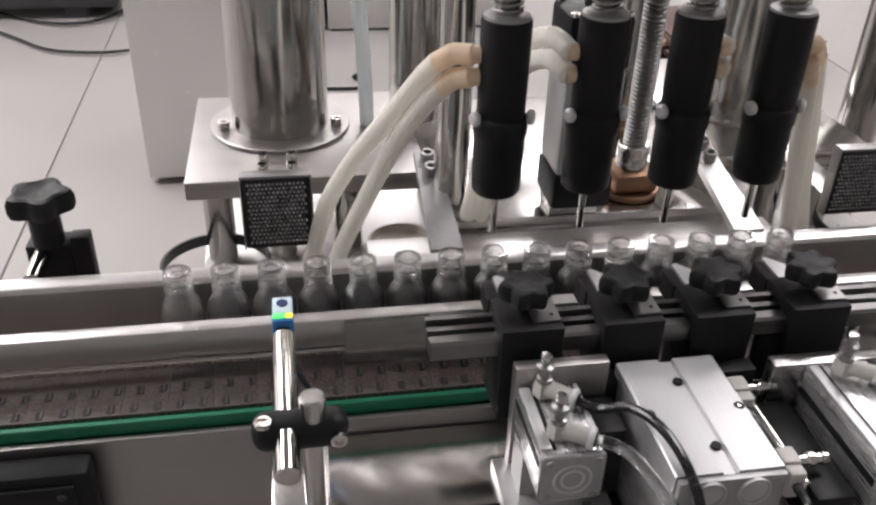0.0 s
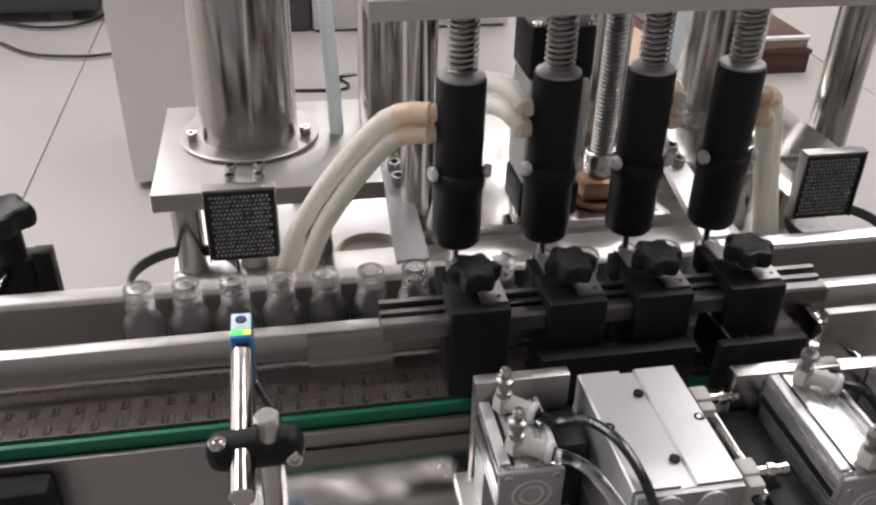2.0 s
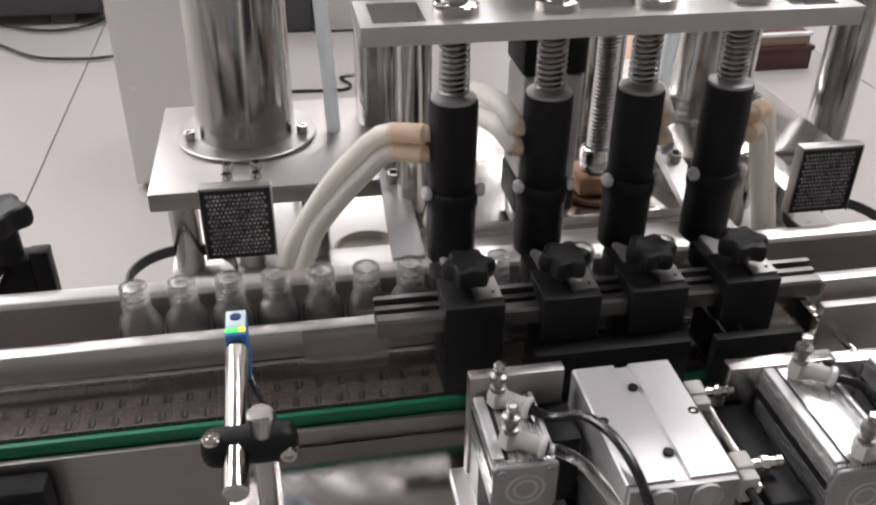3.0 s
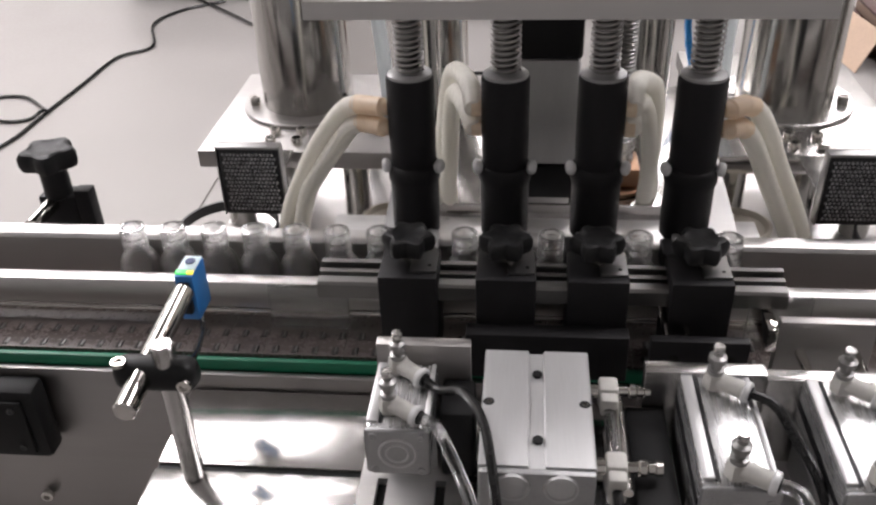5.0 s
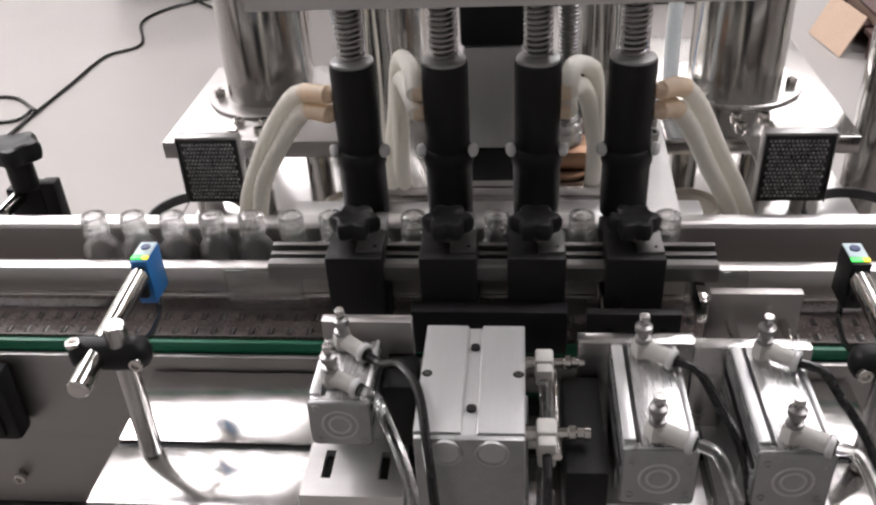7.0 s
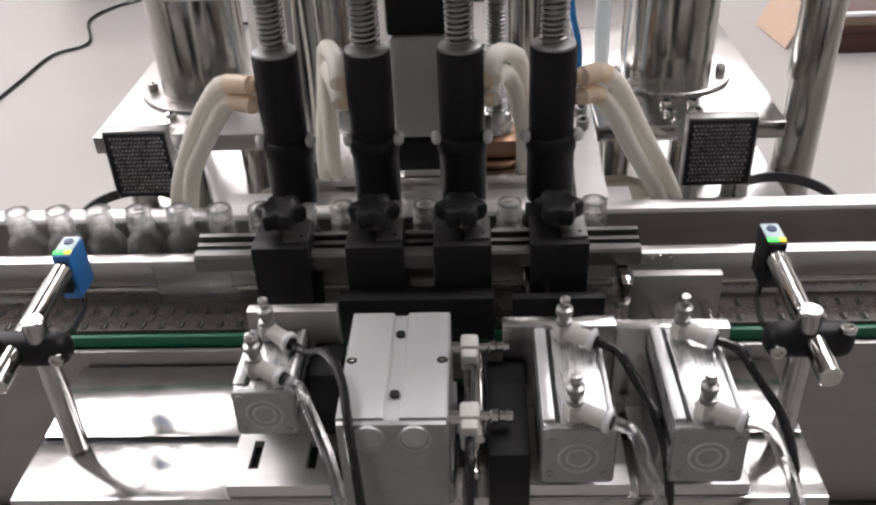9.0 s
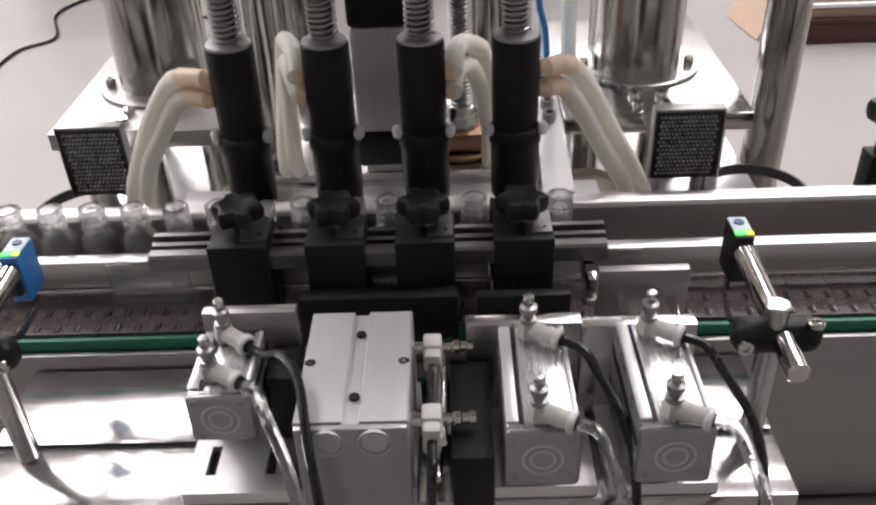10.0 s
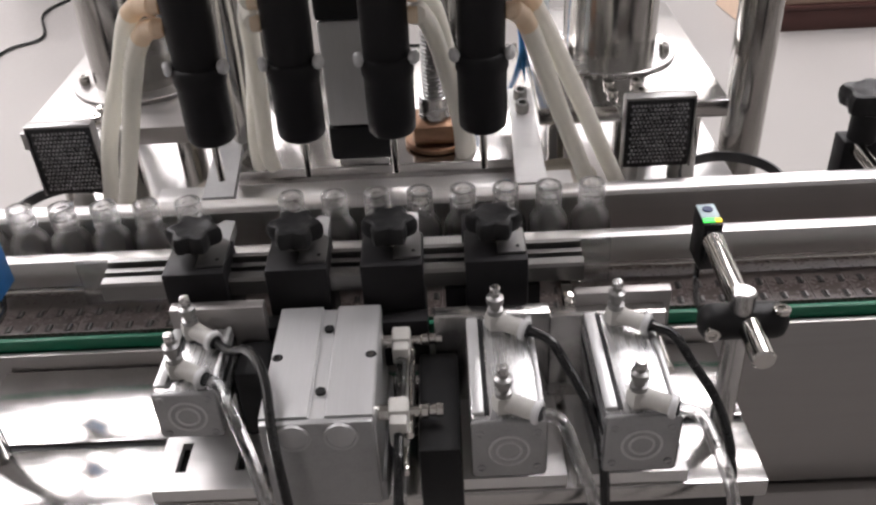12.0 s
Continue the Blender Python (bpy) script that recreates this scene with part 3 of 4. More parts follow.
def guided_cylinder():
    """The twin-rod slide that pushes the bottle clamp."""
    x0, x1, y0, y1, z1 = 0.1625, 0.217, 0.2665, 0.3495, 0.9515
    t = thing("guided_cylinder", (0.19, 0.31, DECK_Z), "pale grey twin-rod guided air cylinder block with a centre groove", "guided cylinder")
    bm = B()
    xm = (x0 + x1) / 2
    g = 0.0035
    prof = [(x0, 0.901), (x0, z1 - 0.0008), (x0 + 0.0008, z1), (xm - g - 0.0008, z1), (xm - g, z1 - 0.0022), (xm + g, z1 - 0.0022), (xm + g + 0.0008, z1), (x1 - 0.0008, z1), (x1, z1 - 0.0008), (x1, 0.901)]
    ends = [[bm.verts.new((x, y, z)) for x, z in prof] for y in (y0, y1)]
    for i in range(len(prof)):
        j = (i + 1) % len(prof)
        bm.faces.new((ends[0][i], ends[0][j], ends[1][j], ends[1][i]))
    bm.faces.new(ends[0])
    bm.faces.new(ends[1][::-1])
    body = part("body", bm, ALU, t)
    for y in (0.332, 0.2845):
        part("hole", cyl(B(), (xm + 0.0005, y, z1 - 0.0022), (xm + 0.0005, y, z1 - 0.0005), 0.0026, 14), RUBBER, body, "dark threaded hole")
    for x in (x0 + 0.0035, x1 - 0.0035):
        bm = B()
        lathe(bm, (x, 0.309, z1 - 0.0004), (x, 0.309, z1 + 1), [(0.0012, 0.0006), (0.0018, 0.0008), (0.0026, 0.0006), (0.0032, 0.0001)], 18)
        part("screw", bm, RUBBER, body, "dark ringed screw head")
        part("screw_core", cyl(B(), (x, 0.309, z1 - 0.0004), (x, 0.309, z1 + 0.0003), 0.0012, 10), POLISH, body, "bright screw centre")
    front = part("front_plate", box(B(), x0 + 0.0005, x1 - 0.0005, y0 - 0.004, y0 - 0.0002, 0.893, z1 - 0.001, 0.0008), CAST, t)
    for x in (xm - 0.0112, xm + 0.0112):
        bm = B()
        lathe(bm, (x, y0 - 0.004, 0.9418), (x, y0 - 1, 0.9418), [(0.0066, -0.0002), (0.0072, 0.0012), (0.0080, 0.0014), (0.0085, -0.0002)], 30)
        part("bore_rim", bm, MOTOR, front, "bright rim of the bore")
        bm = B()
        lathe(bm, (x, y0 - 0.004, 0.9418), (x, y0 - 1, 0.9418), [(0.0, 0.0004), (0.0066, 0.0004), (0.0067, -0.0002)], 26)
        part("bore_plug", bm, MOTOR, front, "round grey bore plug")
    part("base", box(B(), x0 - 0.002, x1 + 0.002, y0 + 0.004, y1, DECK_Z + 0.0005, 0.9005, 0.001), CAST, t)
    for i, y in enumerate((0.335, 0.281)):
        f = part("fitting", cyl(B(), (x1, y, 0.938), (x1 + 0.006, y, 0.938), 0.0042, 12), POLISH, t, "steel thread of the side fitting")
        part("elbow", box(B(), x1 + 0.0055, x1 + 0.0155, y - 0.0055, y + 0.0055, 0.925 if i else 0.930, 0.9435, 0.0015), WHITE_PLASTIC, f, "off-white elbow")
        part("elbow", box(B(), x1 + 0.006, x1 + 0.015, y - 0.0125, y - 0.0052, 0.926 if i else 0.931, 0.942, 0.0015), WHITE_PLASTIC, f, "off-white elbow")
        bm = B()
        lathe(bm, (x1 + 0.0157, y, 0.938), (x1 + 1, y, 0.938), [(0, 0), (0.003, 0), (0.003, 0.005), (0.0042, 0.006), (0.0042, 0.009), (0.003, 0.010), (0.003, 0.013), (0.0038, 0.0135), (0.0036, 0.0165), (0, 0.0165)], 12)
        part("adjusting_screw", bm, POLISH, f)
        air_tube("air_tube", [(x1 + 0.0105, y - 0.0125, 0.9345), (x1 + 0.0105, y - 0.03, 0.93), (x1 + 0.009, y - 0.055, 0.90), (x1 + 0.006, 0.215, 0.83)], CABLE if i else HOSE_CLEAR, "thin air tube from the guided cylinder")
    # black blocks added to darken the gaps on both sides of the body
    part("dark_filler", box(B(), 0.2365, 0.2575, 0.262, 0.333, DECK_Z + 0.001, 0.93, 0.002), RUBBER, t, "black block added to darken the gap")
    part("dark_filler", box(B(), 0.1402, 0.158, 0.312, 0.3398, DECK_Z + 0.009, 0.9385, 0.002), RUBBER, t, "black block added to darken the gap")
    part("guide_pin", cyl(B(), (0.2325, 0.268, 0.9345), (0.2325, 0.331, 0.9345), 0.0026, 12), POLISH, t, "thin bright guide pin")
    part("rod_bar", box(B(), 0.226, 0.232, 0.262, 0.330, 0.912, 0.918, 0.002), POLISH, t, "thin bright steel rod bar")


# ---- clamp that holds the bottles ----
def bottle_clamp():
    c = thing("bottle_clamp", (0.197, 0.37, 0.96), "black four-finger bottle clamp on a grooved aluminium bar, with star knobs", "bottle clamp")
    # bar, in its forward place
    bm = B()
    xa, xb = 0.063, 0.3285
    prof = [(0.389, 0.9545), (0.389, 0.9635), (0.3905, 0.965), (0.3965, 0.965), (0.3965, 0.9615), (0.3995, 0.9615), (0.3995, 0.966), (0.4035, 0.966), (0.4035, 0.963), (0.406, 0.963), (0.406, 0.9685), (0.4095, 0.9685), (0.4095, 0.9545)]
    ends = [[bm.verts.new((x, y, z)) for y, z in prof] for x in (xa, xb)]
    for i in range(len(prof)):
        j = (i + 1) % len(prof)
        bm.faces.new((ends[0][i], ends[0][j], ends[1][j], ends[1][i]))
    bm.faces.new(ends[0])
    bm.faces.new(ends[1][::-1])
    part("bar", bm, ALU_DARK, c, "grooved grey aluminium bar")
    for i, x in enumerate(NOZZLE_X):
        k = x + (0.001, 0.002, -0.001, 0.001)[i]
        b = part("block", box(B(), k - 0.0165, k + 0.0175, 0.3835, 0.4155, (0.914, 0.9085, 0.9085, 0.914)[i], 0.9735, 0.0012), BLACK, c, "black clamping block")
        part("arm", box(B(), k - 0.0172, k - 0.0105, 0.4157, 0.434, 0.958, 0.9725, 0.001), BLACK, b, "black side arm")
        bm = slab(B(), [(k - 0.0102, 0.4157), (k + 0.0150, 0.4157), (k + 0.0145, 0.4362), (k + 0.0085, 0.4372), (k + 0.0005, 0.4285), (k - 0.0075, 0.4372), (k - 0.0102, 0.4362)], 0.9655, 0.9735)
        part("finger", bm, ALU, b, "grey notched finger plate facing a bottle")
        part("top_plate", slab(B(), [(k + 0.0015, 0.389), (k + 0.0165, 0.389), (k + 0.0165, 0.412), (k + 0.011, 0.4165), (k + 0.0015, 0.4165)], 0.9737, 0.9752), SCREW, b, "grey clamping plate with a small hole")
        part("hole", cyl(B(), (k + 0.0125, 0.3945, 0.9751), (k + 0.0125, 0.3945, 0.9755), 0.0011, 10), RUBBER, b, "small dark hole")
        st = part("stud", cyl(B(), (k, 0.4035, 0.973), (k, 0.4035, 0.981), 0.0036, 12), POLISH, b, "bright steel stud")
        part("knob", star_knob(B(), (k, 0.4035, 0.9795), 0.0155, 0.012, 6), RUBBER, b, "black lobed hand knob")
        part("washer", cyl(B(), (k, 0.4035, 0.9753), (k, 0.4035, 0.9764), 0.0055, 16), POLISH, b)
    part("cross_plate", box(B(), 0.150, 0.242, 0.372, 0.3833, 0.9125, 0.944, 0.001), BLACK, c, "black cross plate")
    for x in (0.171, 0.2085):
        part("guide_rod", cyl(B(), (x, 0.318, 0.928), (x, 0.3715, 0.928), 0.0045, 16), POLISH, c, "polished guide rod")
    return c


def gates():
    """Stop plates in front of the last two cylinders."""
    made = []
    for x0, x1, y, zt, lab in ((0.252, 0.305, 0.366, 0.950, "dark steel stop plate beside the clamp"), (0.3215, 0.3725, 0.3755, 0.958, "grey steel outlet gate plate on two rods")):
        g = thing("stop_plate" if x0 < 0.3 else "gate_plate", ((x0 + x1) / 2, y, 0.93), lab, "gate plate")
        part("plate", box(B(), x0, x1, y - 0.003, y + 0.003, 0.911 if x0 > 0.3 else 0.918, zt, 0.0006), PANEL if x0 > 0.3 else BLACK, g)
        for x in (x0 + 0.013, x1 - 0.009):
            part("rod", cyl(B(), (x, y - 0.044, 0.938), (x, y - 0.003, 0.938), 0.0028, 12), POLISH, g, "bright push rod")
        if x0 < 0.3:
            part("pin", cyl(B(), (0.262, 0.369, 0.9465), (0.262, 0.399, 0.9465), 0.0022, 12), POLISH, g, "thin bright pin")
            part("pin", cyl(B(), (0.2735, 0.369, 0.9465), (0.2735, 0.3815, 0.9465), 0.0022, 12), POLISH, g, "thin bright pin")
        if x0 > 0.3:
            part("finger", box(B(), x0 - 0.006, x0 + 0.0, y - 0.003, 0.4235, 0.937, 0.953, 0.0008), POLISH, g, "thin bright stop finger")
        made.append(g)
    return made[1]


# ---- sensors on rods ----
def sensor_stand(x, post_x, mirror):
    s = -1 if mirror else 1
    t = thing("sensor_stand", (post_x, 0.313, DECK_Z), "steel post with a black cross clamp holding a sensor rod", "sensor stand", "sensor stands")
    post = B()
    cyl(post, (post_x, 0.313, DECK_Z), (post_x, 0.313, 0.9785), 0.0062, 20, 0.001)
    part("post", post, STEEL, t, "brushed upright post")
    bm = B()
    cx = (x + post_x) / 2
    box(bm, cx - 0.0225, cx + 0.0225, 0.3045, 0.3215, 0.950, 0.9685, 0.0075, 4)
    clamp = part("cross_clamp", bm, RUBBER, t, "black plastic cross clamp")
    part("screw", bolt(B(), (cx - s * 0.0165, 0.308, 0.9682), 0.0042, 0.0022), POLISH, clamp, "bright socket screw")
    part("screw", bolt(B(), (cx + s * 0.0175, 0.3047, 0.9585), 0.004, 0.0022, (0, -1, 0)), POLISH, clamp, "bright socket screw")
    part("rod", cyl(B(), (x, 0.283, 0.9585), (x, 0.377, 0.965), 0.0061, 20, 0.001), POLISH, t, "polished horizontal rod")
    # sensor head
    h = thing("photo_sensor", (x, 0.385, 0.963), "small blue photoelectric sensor with a green light", "sensor", "photo sensors")
    ob = part("body", box(B(), x - 0.0055, x + 0.0055, 0.3795, 0.401, 0.9425, 0.9735, 0.0012), BLUE if not mirror else RUBBER, h, "blue sensor housing" if not mirror else "dark sensor housing")
    part("top_label", box(B(), x - 0.0052, x + 0.0052, 0.3855, 0.4, 0.9736, 0.9744, 0.0003), PALE, h, "pale blue control panel")
    part("dial", cyl(B(), (x, 0.394, 0.9743), (x, 0.394, 0.9752), 0.003, 16), BLUE_DARK, h, "dark blue dial")
    part("indicator_bar", box(B(), x - 0.0052, x + 0.0015, 0.3815, 0.3848, 0.9736, 0.9745, 0.0003), LED_GREEN, h, "glowing green indicator")
    part("indicator_bar", box(B(), x + 0.0016, x + 0.0052, 0.3815, 0.3848, 0.9736, 0.9745, 0.0003), LED_YELLOW, h, "glowing yellow indicator")
    part("bracket", box(B(), x - 0.0035, x + 0.0035, 0.3745, 0.3793, 0.950, 0.970, 0.0008), RUBBER, h)
    air = [(x + s * 0.004, 0.385, 0.9428), (x + s * 0.007, 0.376, 0.939), (x + s * 0.012, 0.358, 0.944), (x + s * 0.017, 0.338, 0.951), (x + s * 0.019, 0.3215, 0.9585)]
    solid("sensor_cable", tube(B(), air, 0.0017, 20, 8), CABLE, air[0], "thin black sensor cable looping to the clamp", "cable")


def rail_bracket(x):
    """Hand knob on a black bracket that holds the back guide rail."""
    t = thing("rail_bracket", (x, 0.515, 0.90), "black guide-rail bracket with a lobed hand knob", "rail bracket", "rail brackets")
    part("block", box(B(), x - 0.014, x + 0.014, 0.5185, 0.537, 0.89, 0.945, 0.0015), BLACK, t)
    part("wing", box(B(), x + 0.0142, x + 0.026, 0.5185, 0.53, 0.89, 0.950, 0.001), BLACK, t)
    part("stud", cyl(B(), (x, 0.525, 0.943), (x, 0.525, 0.971), 0.010, 18, 0.001), RUBBER, t)
    part("knob", star_knob(B(), (x, 0.525, 0.966), 0.0215, 0.0165, 5), RUBBER, t, "black lobed hand knob")
    part("rod", cyl(B(), (x - 0.004, 0.485, 0.9395), (x - 0.004, 0.5184, 0.9395), 0.0055, 16), POLISH, t)


# ---- dosing stands ----
def reflector(x0, x1, y, z0, z1):
    t = thing("reflector", ((x0 + x1) / 2, y, z0), "black square light reflector with a honeycomb face on a steel bracket", "reflector", "reflectors")
    part("housing", box(B(), x0, x1, y, y + 0.007, z0, z1, 0.0012), MESH_BLACK, t)
    bm = B()
    nx, nz = 14, 15
    sx, sz = (x1 - x0 - 0.005) / (nx + 0.5), (z1 - z0 - 0.006) / nz
    for a in range(nz):
        for c in range(nx):
            xx = x0 + 0.0025 + (c + 0.5 + 0.5 * (a % 2)) * sx
            zz = z0 + 0.003 + (a + 0.5) * sz
            tip = bm.verts.new((xx + random.uniform(-0.5, 0.5) * sx * 0.5, y - random.uniform(0.0006, 0.0013), zz + random.uniform(-0.4, 0.4) * sz * 0.5))
            rim = [bm.verts.new((xx + 0.41 * sx * math.cos(radians(60 * k + 30)) * 1.1, y - 0.0001, zz + 0.41 * sz * math.sin(radians(60 * k + 30)) * 1.1)) for k in range(6)]
            for k in range(6):
                bm.faces.new((rim[k], rim[(k + 1) % 6], tip))
    tagged(part("honeycomb", bm, MESH_GREY, t, "fine honeycomb of reflecting cells"), kind="stuff")
    part("rim", box(B(), x0 - 0.001, x1 + 0.001, y - 0.0014, y + 0.008, z1, z1 + 0.0022, 0.0006), SCREW, t, "grey upper rim")
    part("rim", box(B(), x0 - 0.0012, x0 - 0.0001, y - 0.0014, y + 0.008, z0, z1, 0.0004), SCREW, t)
    part("rim", box(B(), x1 + 0.0001, x1 + 0.0012, y - 0.0014, y + 0.008, z0, z1, 0.0004), SCREW, t)
    xc = (x0 + x1) / 2
    part("bracket", box(B(), xc - 0.012, xc + 0.012, y + 0.0082, 0.603, 0.9417, 0.9437, 0.0005), STEEL, t, "bent steel bracket")
    part("bracket", box(B(), xc - 0.012, xc + 0.012, y + 0.0072, y + 0.0092, 0.935, 0.9437, 0.0005), STEEL, t)
    for sx in (-1, 1):
        part("bolt", bolt(B(), (xc + sx * 0.011, 0.637, 0.9408), 0.0046, 0.0065), POLISH, t)
        part("bolt", bolt(B(), (xc + sx * 0.011, 0.619, 0.9408), 0.0046, 0.0065), POLISH, t)


def dosing_stand(x0, x1, y1, cx, cy, label):
    s = 1 if cx < 0.2 else -1
    t = thing("dosing_stand", ((x0 + x1) / 2, 0.68, 0), label, "dosing stand", "dosing stands")
    # plate and flange steel is darker on the left stand, imitating its dimmer reflections
    part("base_plate", box(B(), x0, x1, 0.605, y1, 0.926, 0.941, 0.0012), DECK if cx > 0.2 else PANEL, t, "thick steel base plate")
    bm = B()
    lathe(bm, (cx, cy, 0.941), (cx, cy, 2), [(0, 0), (0.0572, 0), (0.0578, 0.0005), (0.0578, 0.003), (0.057, 0.0036), (0.0402, 0.0036)], 56)
    fl = part("flange", bm, STEEL if cx > 0.2 else PANEL, t, "round polished flange")
    bm = B()
    lathe(bm, (cx, cy, 0.9446), (cx, cy, 2), [(0.0402, 0), (0.0402, 0.42), (0.0, 0.42)], 56)
    part("column", bm, COLUMN, t, "tall polished steel dosing column")
    for a in (-16, 55, 125, 196):
        p = (cx + 0.0478 * math.cos(radians(a)), cy + 0.0478 * math.sin(radians(a)), 0.9444)
        part("bolt", bolt(B(), p, 0.0046, 0.0075), POLISH, fl)
    for lx, ly in ((cx - s * 0.052, 0.63), (cx - s * 0.025, 0.66), (cx - s * 0.004, 0.632), (cx + s * 0.05, 0.64), (cx - s * 0.04, 0.75), (cx + s * 0.04, 0.75)):
        part("leg", cyl(B(), (lx, ly, 0.86), (lx, ly, 0.926), 0.0115, 20), COLUMN, t, "polished round leg")
    return t


def rear_frame():
    """The steel table behind the conveyor that carries stands and lift."""
    t = thing("rear_table", (0.195, 0.68, 0), "steel machine table behind the conveyor", "machine table", kind="structure")
    part("top", box(B(), -0.078, 0.50, 0.526, 0.90, 0.846, 0.859, 0.002), BRIGHT, t, "bright brushed table top")
    part("cabinet", box(B(), -0.07, 0.49, 0.54, 0.88, 0.02, 0.845, 0.004), STEEL, t)
    for x in (-0.066, 0.488):
        bm = B()
        lathe(bm, (x, 0.60, 0.866), (x, 0.60, 2), [(0.0405, 0), (0.0425, 0), (0.0425, 0.009), (0.0405, 0.009), (0.0405, 0)], 40)
        part("ring", bm, DARK_METAL, t, "dark round ring")
    # the left cup is a stand-in for a plate's rounded end
    for x in (0.077, 0.348):
        bm = B()
        lathe(bm, (x, 0.585, 0.859), (x, 0.585, 2), [(0, 0), (0.022, 0), (0.026, 0.03), (0.026, 0.034), (0.0235, 0.035), (0.021, 0.031), (0, 0.030)], 36)
        part("round_cup", bm, BEIGE, t, "shallow beige round cup")


# ---- lift and filling head ----
def lift_unit():
    t = thing("lift_unit", (0.195, 0.58, 0.86), "steel lift unit with two pillars, a motor and a lead screw", "lift unit")
    part("base_plate", box(B(), 0.1005, 0.325, 0.537, 0.76, 0.922, 0.935, 0.001), DECK, t, "polished base plate")
    part("lower_plate", box(B(), 0.045, 0.345, 0.4885, 0.5335, 0.917, 0.926, 0.001), BRIGHT, t, "bright brushed lower plate")
    for x in (0.118, 0.31):
        for y in (0.555, 0.735):
            part("leg", cyl(B(), (x, y, 0.859), (x, y, 0.9222), 0.009, 18), POLISH, t)
    for x, y, r, z in ((0.110, 0.5625, 0.0125, 0.935), (0.1075, 0.72, 0.024, 0.9412), (0.2725, 0.652, 0.0215, 0.935)):
        bm = B()
        lathe(bm, (x, y, z), (x, y, 2), [(0, 0), (r, 0), (r, 0.34), (0, 0.34)], 40)
        part("pillar", bm, COLUMN, t, "polished steel pillar")
    # motor
    part("motor_body", box(B(), 0.1755, 0.2165, 0.5235, 0.5645, 0.9735, 1.0488, 0.003), MOTOR, t, "grey aluminium motor body")
    mc = part("motor_cap", box(B(), 0.1745, 0.2175, 0.5225, 0.5655, 1.0490, 1.0845, 0.003), RUBBER, t, "black motor cap")
    for x in (0.1785, 0.2135):
        for y in (0.5265, 0.5615):
            part("screw", bolt(B(), (x, y, 1.0843), 0.0032, 0.0022), POLISH, mc, "bright corner screw")
    part("plug", box(B(), 0.190, 0.201, 0.532, 0.548, 1.0847, 1.096, 0.002), RUBBER, mc, "black cable plug")
    part("motor_flange", box(B(), 0.1745, 0.2175, 0.5225, 0.5655, 0.9475, 0.9733, 0.003), RUBBER, t, "black motor flange")
    part("motor_foot", box(B(), 0.178, 0.214, 0.5375, 0.562, 0.9352, 0.9473, 0.001), STEEL, t, "steel motor foot")
    # lead screw with nut
    x, y = 0.2485, 0.568
    bm = B()
    prof = [(0, 0)]
    for i in range(110):
        prof += [(0.0072, i * 0.003), (0.0084, i * 0.003 + 0.001), (0.0084, i * 0.003 + 0.002), (0.0072, i * 0.003 + 0.003)]
    lathe(bm, (x, y, 0.962), (x, y, 2), prof, 18)
    part("lead_screw", bm, SCREW, t, "threaded steel lead screw")
    part("nut", cyl(B(), (x, y, 0.957), (x, y, 0.9755), 0.012, 24, 0.001), STEEL, t)
    part("nut_block", box(B(), x - 0.017, x + 0.017, y - 0.017, y + 0.017, 0.9406, 0.9568, 0.004), BRASS, t, "brass bearing block")
    part("bearing_ring", cyl(B(), (x, y, 0.9358), (x, y, 0.9405), 0.0235, 28, 0.001), BRASS, t, "brass bearing flange")
    # side plates with screws
    for xc in (0.0965, 0.3135):
        m = pose(xc, 0.553, 0.9475, 12, 0, 0)
        bm = slab(B(), [(-0.011, -0.058), (0.011, -0.058), (0.0085, 0.05), (-0.0085, 0.05)], -0.003, 0.003)
        bmesh.ops.transform(bm, matrix=m, verts=bm.verts)
        # same arm twice; the right one's paler steel carries its reflected light
        b = part("clamp_arm", bm, CAST if xc < 0.2 else BRIGHT, t, "tapered sloping steel clamp arm")
        for y in (0.038, 0.022):
            p = m @ Vector((0, y, 0.003))
            part("bolt", bolt(B(), p, 0.0052, 0.008, (0, -0.2, 0.98)), SCREW, b)
    return t


def spring(bm, x, y, z0, z1, r, turns, wire):
    pts = []
    n = turns * 10
    for i in range(n + 1):
        a = 2 * math.pi * turns * i / n
        pts.append((x + r * math.cos(a), y + r * math.sin(a), z0 + (z1 - z0) * i / n))
    return tube(bm, pts, wire, n * 2, 6)


